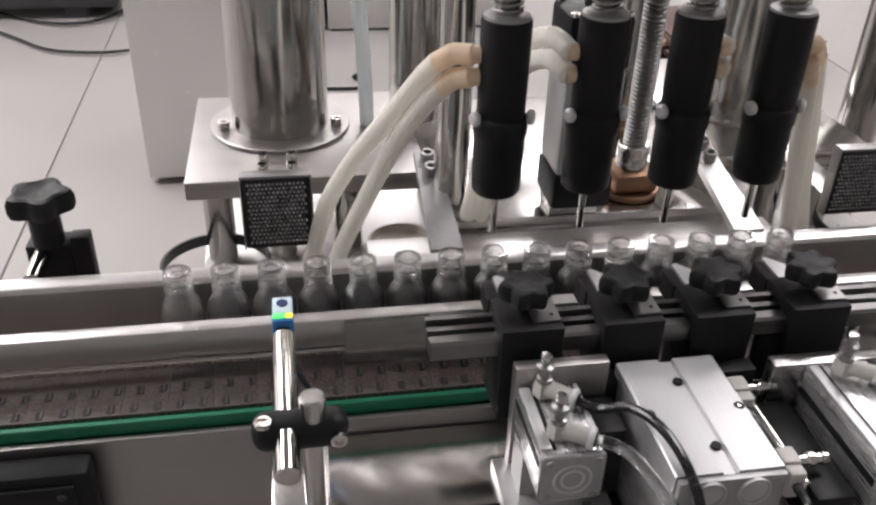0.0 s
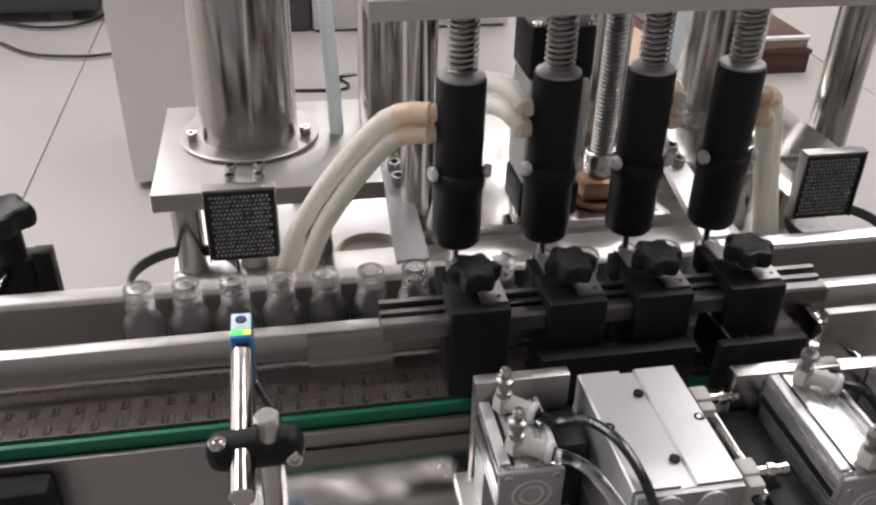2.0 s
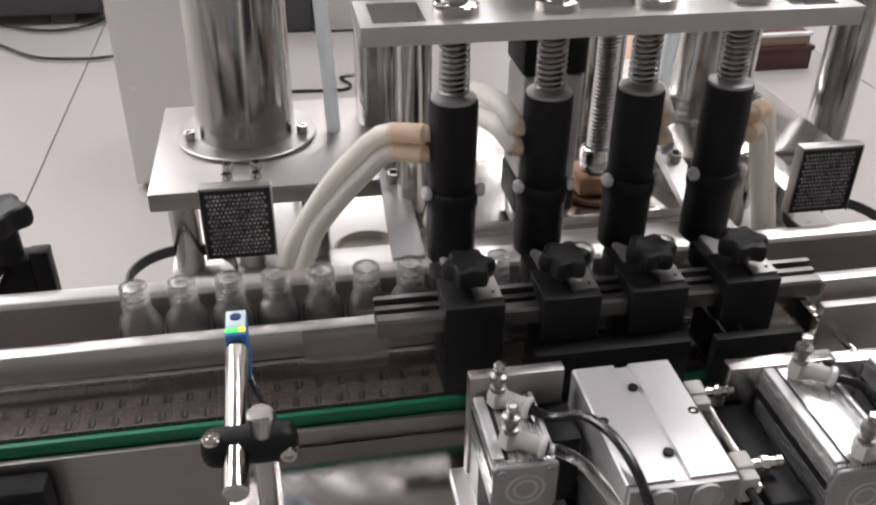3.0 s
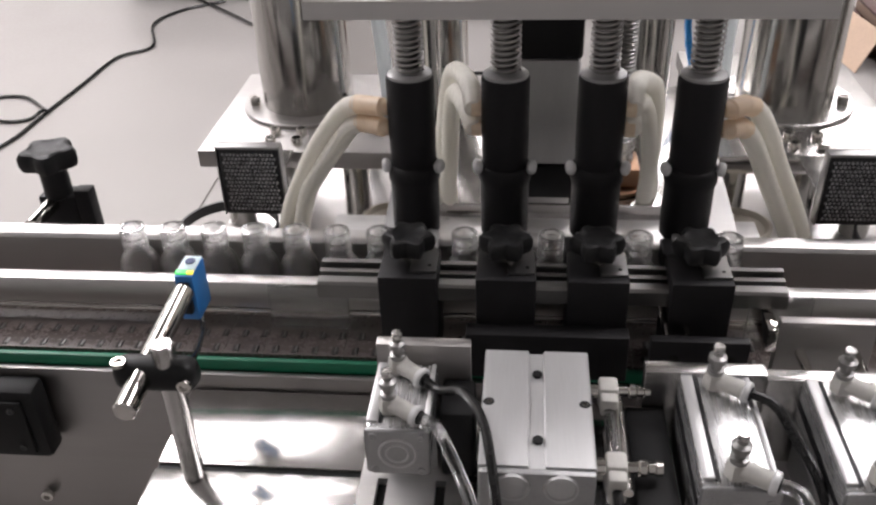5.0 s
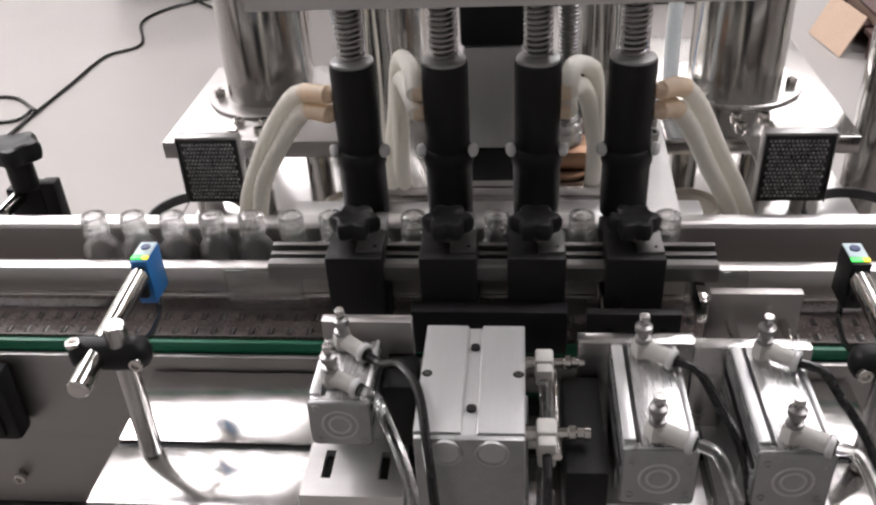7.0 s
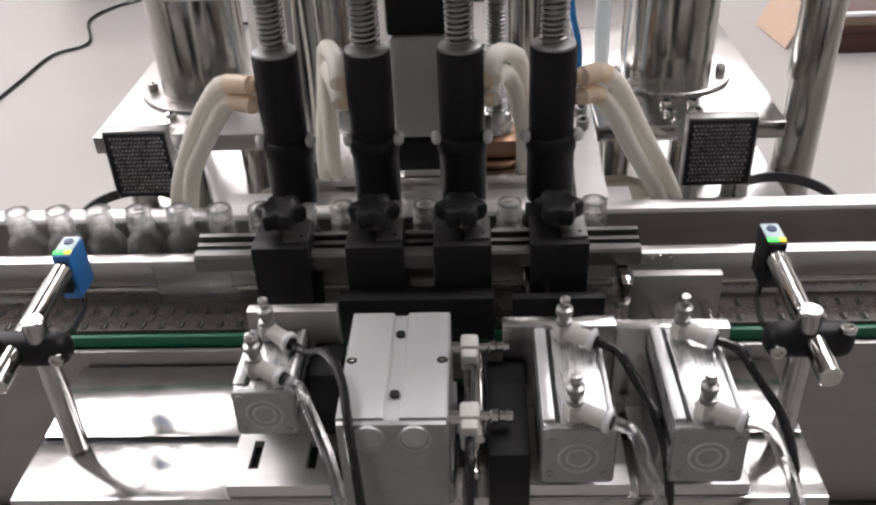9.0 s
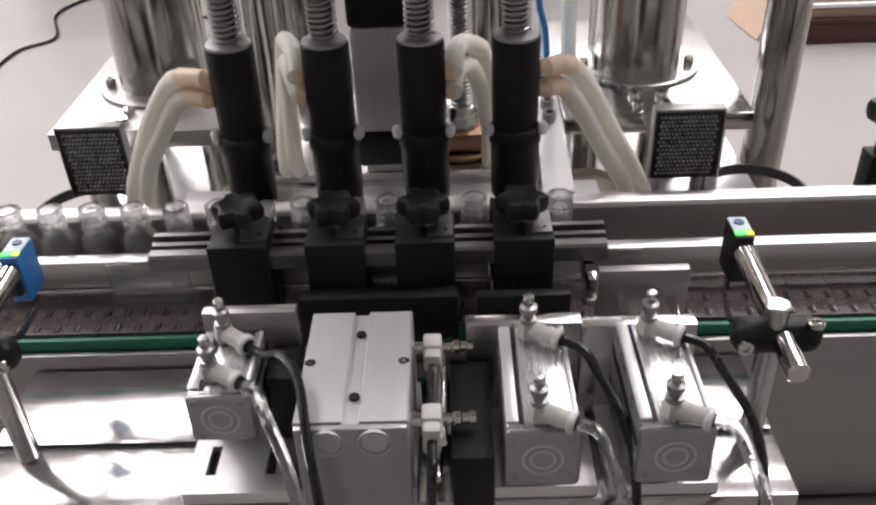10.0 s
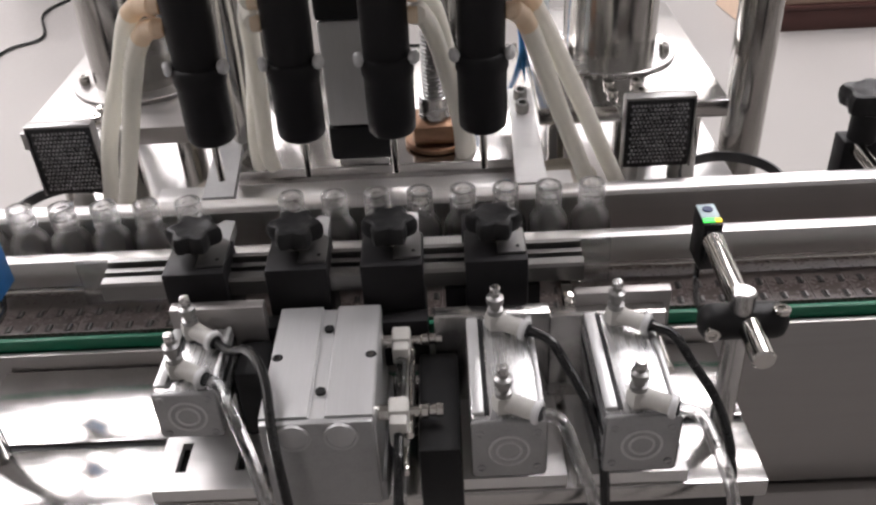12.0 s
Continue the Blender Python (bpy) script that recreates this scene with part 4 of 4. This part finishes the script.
def filling_head():
    """Built in its lowered place."""
    h = thing("filling_head", (0.197, NY, 1.10), "lift bar carrying four black filling nozzles with springs", "filling head")
    # bar with a slot window at each end
    z0, z1 = 1.1065, 1.1165
    bar = grid_plate(B(), (0.063, 0.070, 0.097, 0.298, 0.325, 0.3365), (0.4285, 0.435, 0.469, 0.4755), ((1, 1), (3, 1)), z0, z1)
    bar = part("bar", bar, STEEL_X, h, "flat steel nozzle bar with slots")
    part("arm", box(B(), 0.150, 0.245, 0.476, 0.62, z0 + 0.035, z1 + 0.037, 0.001), STEEL, h)
    part("arm", box(B(), 0.150, 0.245, 0.476, 0.482, z0, z1 + 0.036, 0.001), STEEL, h)
    for x in NOZZLE_X:
        n = part("nozzle", nozzle_upper(x), BLACK, h, "matt black nozzle cylinder")
        part("lower_sleeve", nozzle_lower(x), BLACK, n, "wider black lower sleeve")
        for a in (20, 160):
            p = Vector((x + 0.0145 * math.cos(radians(a)), NY - 0.0145 * math.sin(radians(a)), 1.0125))
            q = p + Vector((math.cos(radians(a)), -math.sin(radians(a)), 0)) * 0.0048
            part("peg", cyl(B(), p, q, 0.0043, 14, 0.0014), PEG, n, "small pale peg")
        part("needle", cyl(B(), (x, NY, 0.9355), (x, NY, 0.966), 0.0023, 12, 0.0003), POLISH, n, "thin steel filling needle")
        part("cap", lathe(B(), (x, NY, 1.0672), (x, NY, 2), [(0, 0), (0.0128, 0), (0.0128, 0.0018), (0.0105, 0.003), (0, 0.003)], 28), CAST, n, "pale grey steel cap")
        part("shaft", cyl(B(), (x, NY, 1.069), (x, NY, 1.128), 0.0064, 18), COLUMN, n, "polished steel shaft")
        part("spring", spring(B(), x, NY, 1.0705, 1.1062, 0.0080, 11, 0.0008), SCREW, n, "steel coil spring")
        part("collar_ring", lathe(B(), (x, NY, 1.1166), (x, NY, 2), [(0.0064, 0), (0.0125, 0), (0.0125, 0.004), (0.011, 0.005), (0.0064, 0.005)], 26), POLISH, bar)
    for x, s in ((NOZZLE_X[0], -1), (NOZZLE_X[1], -1), (NOZZLE_X[2], 1), (NOZZLE_X[3], 1)):
        for z in (1.0475, 1.035):
            part("port", cyl(B(), (x + s * 0.0138, NY, z), (x + s * 0.0195, NY, z), 0.005, 14), AMBER, h, "amber hose port")
    return h


def nozzle_upper(x):
    return lathe(B(), (x, NY, 1.0115), (x, NY, 2), [(0, 0), (0.0132, 0), (0.0136, 0.001), (0.0139, 0.02), (0.0139, 0.0545), (0.0134, 0.0558), (0, 0.0558)], 32)


def nozzle_lower(x):
    return lathe(B(), (x, NY, 0.9645), (x, NY, 2), [(0, 0), (0.0128, 0), (0.0143, 0.002), (0.0146, 0.010), (0.0146, 0.036), (0.0155, 0.038), (0.0155, 0.0465), (0.0146, 0.048), (0.0135, 0.0485), (0, 0.0485)], 32)


HOSES = []


def hose(lower, upper, label, r=0.0059, n=16, stain=0):
    """A silicone hose of rigid pieces, with its places for the lowered and the raised head."""
    a, b = spline(lower, n), spline(upper, n)
    base = Vector(lower[-1])
    t = thing("hose", base, label, "hose", "silicone hoses")
    la = sum((q - p).length for p, q in zip(a, a[1:])) / n
    lb = sum((q - p).length for p, q in zip(b, b[1:])) / n
    half = max(la, lb) / 2 * 1.02
    bm = B()
    prof = [(0, -half - r * 0.3)] + [(r * math.sin(radians(d)), -half - r * 0.3 * math.cos(radians(d))) for d in (30, 60, 90)]
    prof += [(r * math.sin(radians(d)), half - r * 0.3 * math.cos(radians(d))) for d in (90, 120, 150)] + [(0, half + r * 0.3)]
    lathe(bm, (0, 0, 0), (0, 0, 1), prof, 14)
    me = finish("piece", bm, HOSE, Vector((0, 0, 0)))
    stained = me.copy()
    stained.materials[0] = AMBER
    for i in range(n):
        ob = new("piece", stained if i < stain else me)
        ob.parent = t
        poses = []
        for line in (a, b):
            m, length = axis_frame(line[i], line[i + 1])
            m.translation = (line[i] + line[i + 1]) / 2 - base
            poses.append(m)
        ob.matrix_basis = poses[0]
        HOSES.append((ob, poses[0], poses[1]))


def hoses():
    arch, loop = "milky silicone hose arching from a filling nozzle to the pump", "milky silicone hose looping behind the nozzles"
    a, b = NOZZLE_X[0] - 0.018, NOZZLE_X[3] + 0.018
    hose([(a, NY, 1.0475), (0.0775, 0.4625, 1.0435), (0.0625, 0.473, 1.027), (0.0455, 0.485, 1.001), (0.0300, 0.496, 0.971), (0.018, 0.504, 0.944), (0.007, 0.512, 0.90)],
         [(a, NY, 1.0885), (0.088, 0.457, 1.0875), (0.076, 0.465, 1.0755), (0.0568, 0.4871, 1.0389), (0.0365, 0.5075, 1.0020), (0.0170, 0.5252, 0.9560), (0.0005, 0.5336, 0.8852)], arch, n=22, stain=2)
    hose([(a, NY, 1.035), (0.080, 0.462, 1.0325), (0.0665, 0.471, 1.0155), (0.0510, 0.4820, 0.992), (0.0365, 0.491, 0.967), (0.027, 0.498, 0.936), (0.017, 0.505, 0.90)],
         [(a, NY, 1.076), (0.089, 0.457, 1.073), (0.077, 0.466, 1.058), (0.0610, 0.4850, 1.0240), (0.0440, 0.5014, 0.9790), (0.0265, 0.5148, 0.9310), (0.0110, 0.5210, 0.8852)], arch, n=22, stain=2)
    hose([(b, NY, 1.0475), (0.310, 0.462, 1.045), (0.3245, 0.478, 1.026), (0.345, 0.500, 0.985), (0.370, 0.525, 0.937), (0.388, 0.54, 0.895)],
         [(b, NY, 1.0885), (0.306, 0.461, 1.080), (0.317, 0.472, 1.058), (0.336, 0.492, 1.016), (0.364, 0.521, 0.95), (0.388, 0.54, 0.895)], arch, n=20, stain=2)
    hose([(b, NY, 1.035), (0.3065, 0.460, 1.0325), (0.3200, 0.474, 1.0125), (0.3390, 0.4945, 0.974), (0.3605, 0.517, 0.933), (0.377, 0.531, 0.895)],
         [(b, NY, 1.076), (0.304, 0.459, 1.068), (0.314, 0.470, 1.042), (0.329, 0.487, 0.998), (0.348, 0.507, 0.945), (0.366, 0.524, 0.895)], arch, n=20, stain=2)
    a, b = NOZZLE_X[1] - 0.018, NOZZLE_X[2] + 0.018
    hose([(a, NY, 1.0475), (0.1475, 0.473, 1.0535), (0.137, 0.505, 1.049), (0.131, 0.525, 1.030), (0.127, 0.530, 1.0), (0.122, 0.532, 0.965), (0.119, 0.5415, 0.9365)],
         [(a, NY, 1.0885), (0.1475, 0.473, 1.090), (0.138, 0.505, 1.073), (0.132, 0.527, 1.041), (0.128, 0.530, 1.006), (0.122, 0.532, 0.967), (0.119, 0.5415, 0.9365)], loop, n=20)
    hose([(a, NY, 1.035), (0.1455, 0.470, 1.041), (0.137, 0.500, 1.036), (0.133, 0.516, 1.015), (0.131, 0.520, 0.985), (0.129, 0.526, 0.958), (0.128, 0.5415, 0.9365)],
         [(a, NY, 1.076), (0.146, 0.470, 1.078), (0.138, 0.498, 1.062), (0.134, 0.515, 1.03), (0.132, 0.520, 0.99), (0.129, 0.527, 0.958), (0.128, 0.5415, 0.9365)], loop, n=20)
    hose([(b, NY, 1.0475), (0.246, 0.474, 1.0535), (0.2545, 0.495, 1.0465), (0.262, 0.506, 1.036), (0.2655, 0.518, 1.0), (0.2675, 0.534, 0.962), (0.268, 0.545, 0.9365)],
         [(b, NY, 1.0885), (0.245, 0.472, 1.085), (0.252, 0.490, 1.066), (0.258, 0.506, 1.035), (0.263, 0.520, 0.998), (0.267, 0.536, 0.962), (0.268, 0.545, 0.9365)], loop, n=20)
    hose([(b, NY, 1.035), (0.244, 0.472, 1.038), (0.253, 0.494, 1.033), (0.260, 0.509, 1.013), (0.265, 0.523, 0.985), (0.270, 0.541, 0.955), (0.272, 0.552, 0.9365)],
         [(b, NY, 1.076), (0.244, 0.471, 1.071), (0.251, 0.492, 1.050), (0.258, 0.510, 1.018), (0.264, 0.526, 0.985), (0.270, 0.542, 0.955), (0.272, 0.552, 0.9365)], loop, n=20)


# ---- behind the machine ----
def background():
    tall = [(0.062, 0.70, 0.942), (0.060, 0.697, 0.99), (0.056, 0.69, 1.06), (0.050, 0.68, 1.2), (0.045, 0.66, 1.45)]
    solid("supply_hose", tube(B(), tall, 0.0060, 30, 12), HOSE_PALE, tall[0], "pale bluish supply hose rising from the dosing stand", "hose")
    tall = [(0.340, 0.668, 0.942), (0.338, 0.665, 0.98), (0.3365, 0.66, 1.02), (0.338, 0.652, 1.1), (0.343, 0.64, 1.3)]
    solid("supply_hose", tube(B(), tall, 0.0060, 30, 12), HOSE_PALE, tall[0], "pale bluish supply hose rising from the dosing stand", "hose")
    blue = [(0.329, 0.745, 0.862), (0.3285, 0.738, 0.92), (0.3265, 0.731, 0.962), (0.3205, 0.729, 0.986), (0.3165, 0.728, 1.03), (0.313, 0.728, 1.2), (0.312, 0.728, 1.4)]
    solid("blue_air_tube", tube(B(), blue, 0.0032, 30, 10), BLUE_HOSE, blue[0], "blue air tube rising behind the nozzles", "air tube")
    p = thing("upright_post", (0.5265, 0.70, 0.0), "tall polished steel upright post beside the dosing stand", "post")
    bm = B()
    lathe(bm, (0.5265, 0.70, 0.0), (0.5265, 0.70, 2), [(0, 0), (0.0185, 0), (0.0185, 1.55), (0, 1.55)], 36)
    part("tube", bm, COLUMN, p)
    # steel cabinet standing on the floor
    c = thing("steel_cabinet", (-0.24, 2.7, 0), "brushed steel control cabinet standing on the floor", "cabinet")
    part("body", box(B(), -0.43, -0.02, 2.45, 2.95, 0.02, 1.5, 0.004), SMOOTH, c)
    part("plinth", box(B(), -0.41, -0.04, 2.5, 2.93, 0.0, 0.02), DARK_METAL, c)
    part("door", box(B(), -0.422, -0.028, 2.442, 2.4495, 0.03, 1.48, 0.002), SMOOTH, c)
    # dark machine far off
    d = thing("dark_machine", (-1.15, 4.6, 0), "dark machine stand on the floor in the distance", "machine")
    part("body", box(B(), -1.75, -0.74, 4.08, 4.7, 0.05, 0.9, 0.02), DARK_METAL, d)
    for x in (-1.6, -0.92):
        part("foot", box(B(), x - 0.05, x + 0.05, 4.12, 4.65, 0.0, 0.05), DARK_METAL, d)
    w = thing("grey_cabinet", (0.6, 4.2, 0), "pale grey steel cabinet standing in the distance", "cabinet")
    part("body", box(B(), 0.175, 1.05, 3.83, 4.36, 0.012, 1.0, 0.006), SMOOTH, w)
    part("plinth", box(B(), 0.19, 1.03, 3.845, 4.34, 0.0, 0.0115), DARK_METAL, w)
    k = thing("dark_cabinet", (-0.1, 4.2, 0), "dark grey cabinet standing in the distance", "cabinet")
    part("body", box(B(), -0.42, 0.168, 3.85, 4.36, 0.012, 0.95, 0.006), DARK_METAL, k)
    part("plinth", box(B(), -0.40, 0.15, 3.86, 4.34, 0.0, 0.0115), DARK_METAL, k)
    g = thing("grey_bench", (0.2, 5.0, 0), "pale grey steel bench standing in the distance", "bench")
    part("top", box(B(), -0.3, 1.0, 4.4, 5.0, 0.72, 0.76, 0.005), STEEL, g)
    for x in (-0.25, 0.95):
        part("leg", box(B(), x - 0.03, x + 0.03, 4.45, 4.95, 0, 0.72), PANEL, g)
    cables = ([(-1.56, 2.41, 0.0075), (-1.52, 2.56, 0.0075), (-1.51, 2.75, 0.0075), (-1.49, 3.04, 0.0075), (-1.47, 3.31, 0.0075), (-1.37, 3.44, 0.0075), (-1.47, 3.73, 0.0075), (-1.40, 3.93, 0.0075), (-1.24, 4.06, 0.0075)],
              [(-1.52, 2.77, 0.017), (-1.55, 2.70, 0.0075), (-1.65, 2.69, 0.0075), (-1.75, 2.79, 0.0075), (-1.76, 2.89, 0.0075), (-1.66, 2.90, 0.0075), (-1.56, 2.82, 0.0075), (-1.50, 2.75, 0.021)],
              [(-0.35, 3.13, 0.006), (0.02, 3.155, 0.006), (0.23, 3.147, 0.006), (0.27, 3.19, 0.006), (0.24, 3.27, 0.006), (0.31, 3.30, 0.006)],
              [(-1.4, 4.1, 0.014), (-1.12, 3.82, 0.014), (-0.96, 3.66, 0.014), (-0.8, 3.61, 0.014), (-0.65, 3.62, 0.014), (-0.4, 3.75, 0.014)],
              [(-1.3, 4.2, 0.014), (-1.0, 4.0, 0.014), (-0.8, 4.05, 0.014), (-0.7, 4.3, 0.014)])
    for line in cables:
        solid("floor_cable", tube(B(), line, 0.0065, 60, 8), CABLE, line[0], "black power cable lying loosely on the floor", "cable", "cables on the floor")
    # cardboard sheet leaning on the pallet
    foot, along, up = Vector((1.369, 3.312, 0.001)), Vector((-0.019, 0.1355, 0)), Vector((0.08, 0.03, 0.14))
    thick = along.cross(up).normalized() * 0.004
    bm = B()
    for k in (0, 1):
        q = foot - thick * k
        row = [bm.verts.new(v) for v in (q - along, q - along + up, q + along + up, q + along)]
        bm.faces.new(row if k else row[::-1])
    bm.verts.ensure_lookup_table()
    for i in range(4):
        j = (i + 1) % 4
        bm.faces.new((bm.verts[i], bm.verts[j], bm.verts[4 + j], bm.verts[4 + i]))
    solid("cardboard_sheet", bm, CARD, foot, "pale brown cardboard sheet leaning against the pallet", "cardboard")
    pal = thing("wooden_pallet", (1.78, 3.4, 0), "red-brown wooden pallet lying on the floor", "pallet")
    for i in range(4):
        y = 3.165 + 0.145 * i
        part("board", box(B(), 1.47, 2.12, y - 0.055, y + 0.055, 0.078, 0.097, 0.003), RED_WOOD, pal)
    for y in (3.145, 3.38, 3.62):
        part("runner", box(B(), 1.475, 2.115, y - 0.03, y + 0.03, 0.0, 0.0775, 0.003), RED_WOOD, pal)
    ct = thing("flat_carton", (1.78, 3.4, 0.0975), "flat brown carton with a pale rim lying on the pallet", "carton")
    part("body", box(B(), 1.50, 2.10, 3.125, 3.63, 0.0978, 0.135, 0.003), CARD_DARK, ct)
    part("rim", box(B(), 1.495, 2.105, 3.12, 3.14, 0.1352, 0.149, 0.002), PEG, ct, "pale rim strip")
    part("top", box(B(), 1.50, 2.10, 3.1405, 3.63, 0.1352, 0.146, 0.003), RED_WOOD, ct, "red-brown top board")


def loose_parts():
    # clear guards on the front rail
    for x0, x1, lab in ((0.022, 0.073, "clear acrylic guard strip fixed to the front rail"), (0.318, 0.355, "clear acrylic guard strip beside the gate")):
        solid("acrylic_guard", box(B(), x0, x1, 0.4195, 0.4235, 0.9075, 0.9395, 0.0008), ACRYLIC, ((x0 + x1) / 2, 0.422, 0.912), lab, "guard", "acrylic guards")
    m = thing("drive_box", (-0.15, 0.375, 0.85), "black drive housing fixed to the conveyor side", "drive housing")
    part("housing", box(B(), -0.26, -0.121, 0.366, 0.3835, 0.835, 0.892, 0.004), RUBBER, m)
    part("cover", box(B(), -0.252, -0.129, 0.3632, 0.3658, 0.842, 0.885, 0.001), RUBBER, m, "flat black cover")
    for z in (0.848, 0.879):
        part("screw", bolt(B(), (-0.136, 0.3631, z), 0.0024, 0.0012, (0, -1, 0)), DARK_METAL, m)
    solid("panel_bolt", bolt(B(), (-0.148, 0.3838, 0.781), 0.0045, 0.004, (0, -1, 0)), POLISH, (-0.148, 0.384, 0.781), "steel bolt in the conveyor side plate", "bolt")


def floor_tiles(floor):
    sx, sy = 3.0, 3.0
    me = finish("floor_slab", box(B(), -sx / 2 + 0.0025, sx / 2 - 0.0025, -sy / 2 + 0.0025, sy / 2 - 0.0025, -0.004, 0.0, 0.0015, 1), TILE, Vector((0, 0, 0)))
    for i in range(-2, 2):
        for j in range(-1, 2):
            ob = new("floor_slab", me)
            ob.parent = floor
            ob.location = (-0.742 + (i + 0.5) * sx, 1.45 + (j + 0.5) * sy, 0)


FLOOR = room()
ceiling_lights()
CONVEYOR = conveyor()
rear_frame()
deck()
dosing_stand(-0.083, 0.10, 0.772, -0.0105, 0.7045, "steel dosing stand with a tall polished column on a base plate")
dosing_stand(0.330, 0.479, 0.835, 0.402, 0.713, "steel dosing stand with a polished column on a bright plate")
reflector(-0.0365, 0.0085, 0.528, 0.928, 0.981)
reflector(0.378, 0.423, 0.510, 0.938, 0.989)
lift_unit()
HEAD = filling_head()
hoses()
cylinders()
guided_cylinder()
CLAMP = bottle_clamp()
GATE = gates()
sensor_stand(-0.012, 0.0005, False)
sensor_stand(0.4025, 0.399, True)
rail_bracket(-0.161)
rail_bracket(0.548)
bottles()
loose_parts()
background()
chain_links(CONVEYOR)
floor_tiles(FLOOR)


# ---- what moves ----
def motions():
    head = ((0.0, 1), (1.8, 1), (1.9, 0.87), (2.0, 0.36), (2.1, 0.13), (2.2, 0.03), (2.3, 0), (10.3, 0), (10.4, 0.12), (10.5, 0.46), (10.6, 0.95), (10.66, 1), (12.0, 1))
    base = ORIGIN[HEAD]
    walk(HEAD, [(t, pose(base.x, base.y, base.z + LIFT * f)) for t, f in head])
    for ob, low, high in HOSES:
        rows = []
        for t, f in head:
            q = low.to_quaternion().slerp(high.to_quaternion(), f)
            rows.append((t, Matrix.LocRotScale(low.translation.lerp(high.translation, f), q, None)))
        walk(ob, rows)
    base = ORIGIN[CLAMP]
    clamp = ((0.0, -0.029), (0.88, -0.029), (0.98, 0), (10.48, 0), (10.6, -0.029), (12.0, -0.029))
    walk(CLAMP, [(t, pose(base.x, base.y + d, base.z)) for t, d in clamp])
    base = ORIGIN[GATE]
    gate = ((0.0, 0), (11.35, 0), (11.6, -0.018), (11.8, -0.03), (12.0, -0.03))
    walk(GATE, [(t, pose(base.x, base.y + d, base.z)) for t, d in gate])
    for i, ob in BOTTLES:
        if i >= 7:
            x, y, z = ob.location
            walk(ob, [(t, pose(x + d, y, z)) for t, d in ((0.0, 0), (11.48, 0), (11.7, 0.013), (12.0, 0.0385))])


motions()
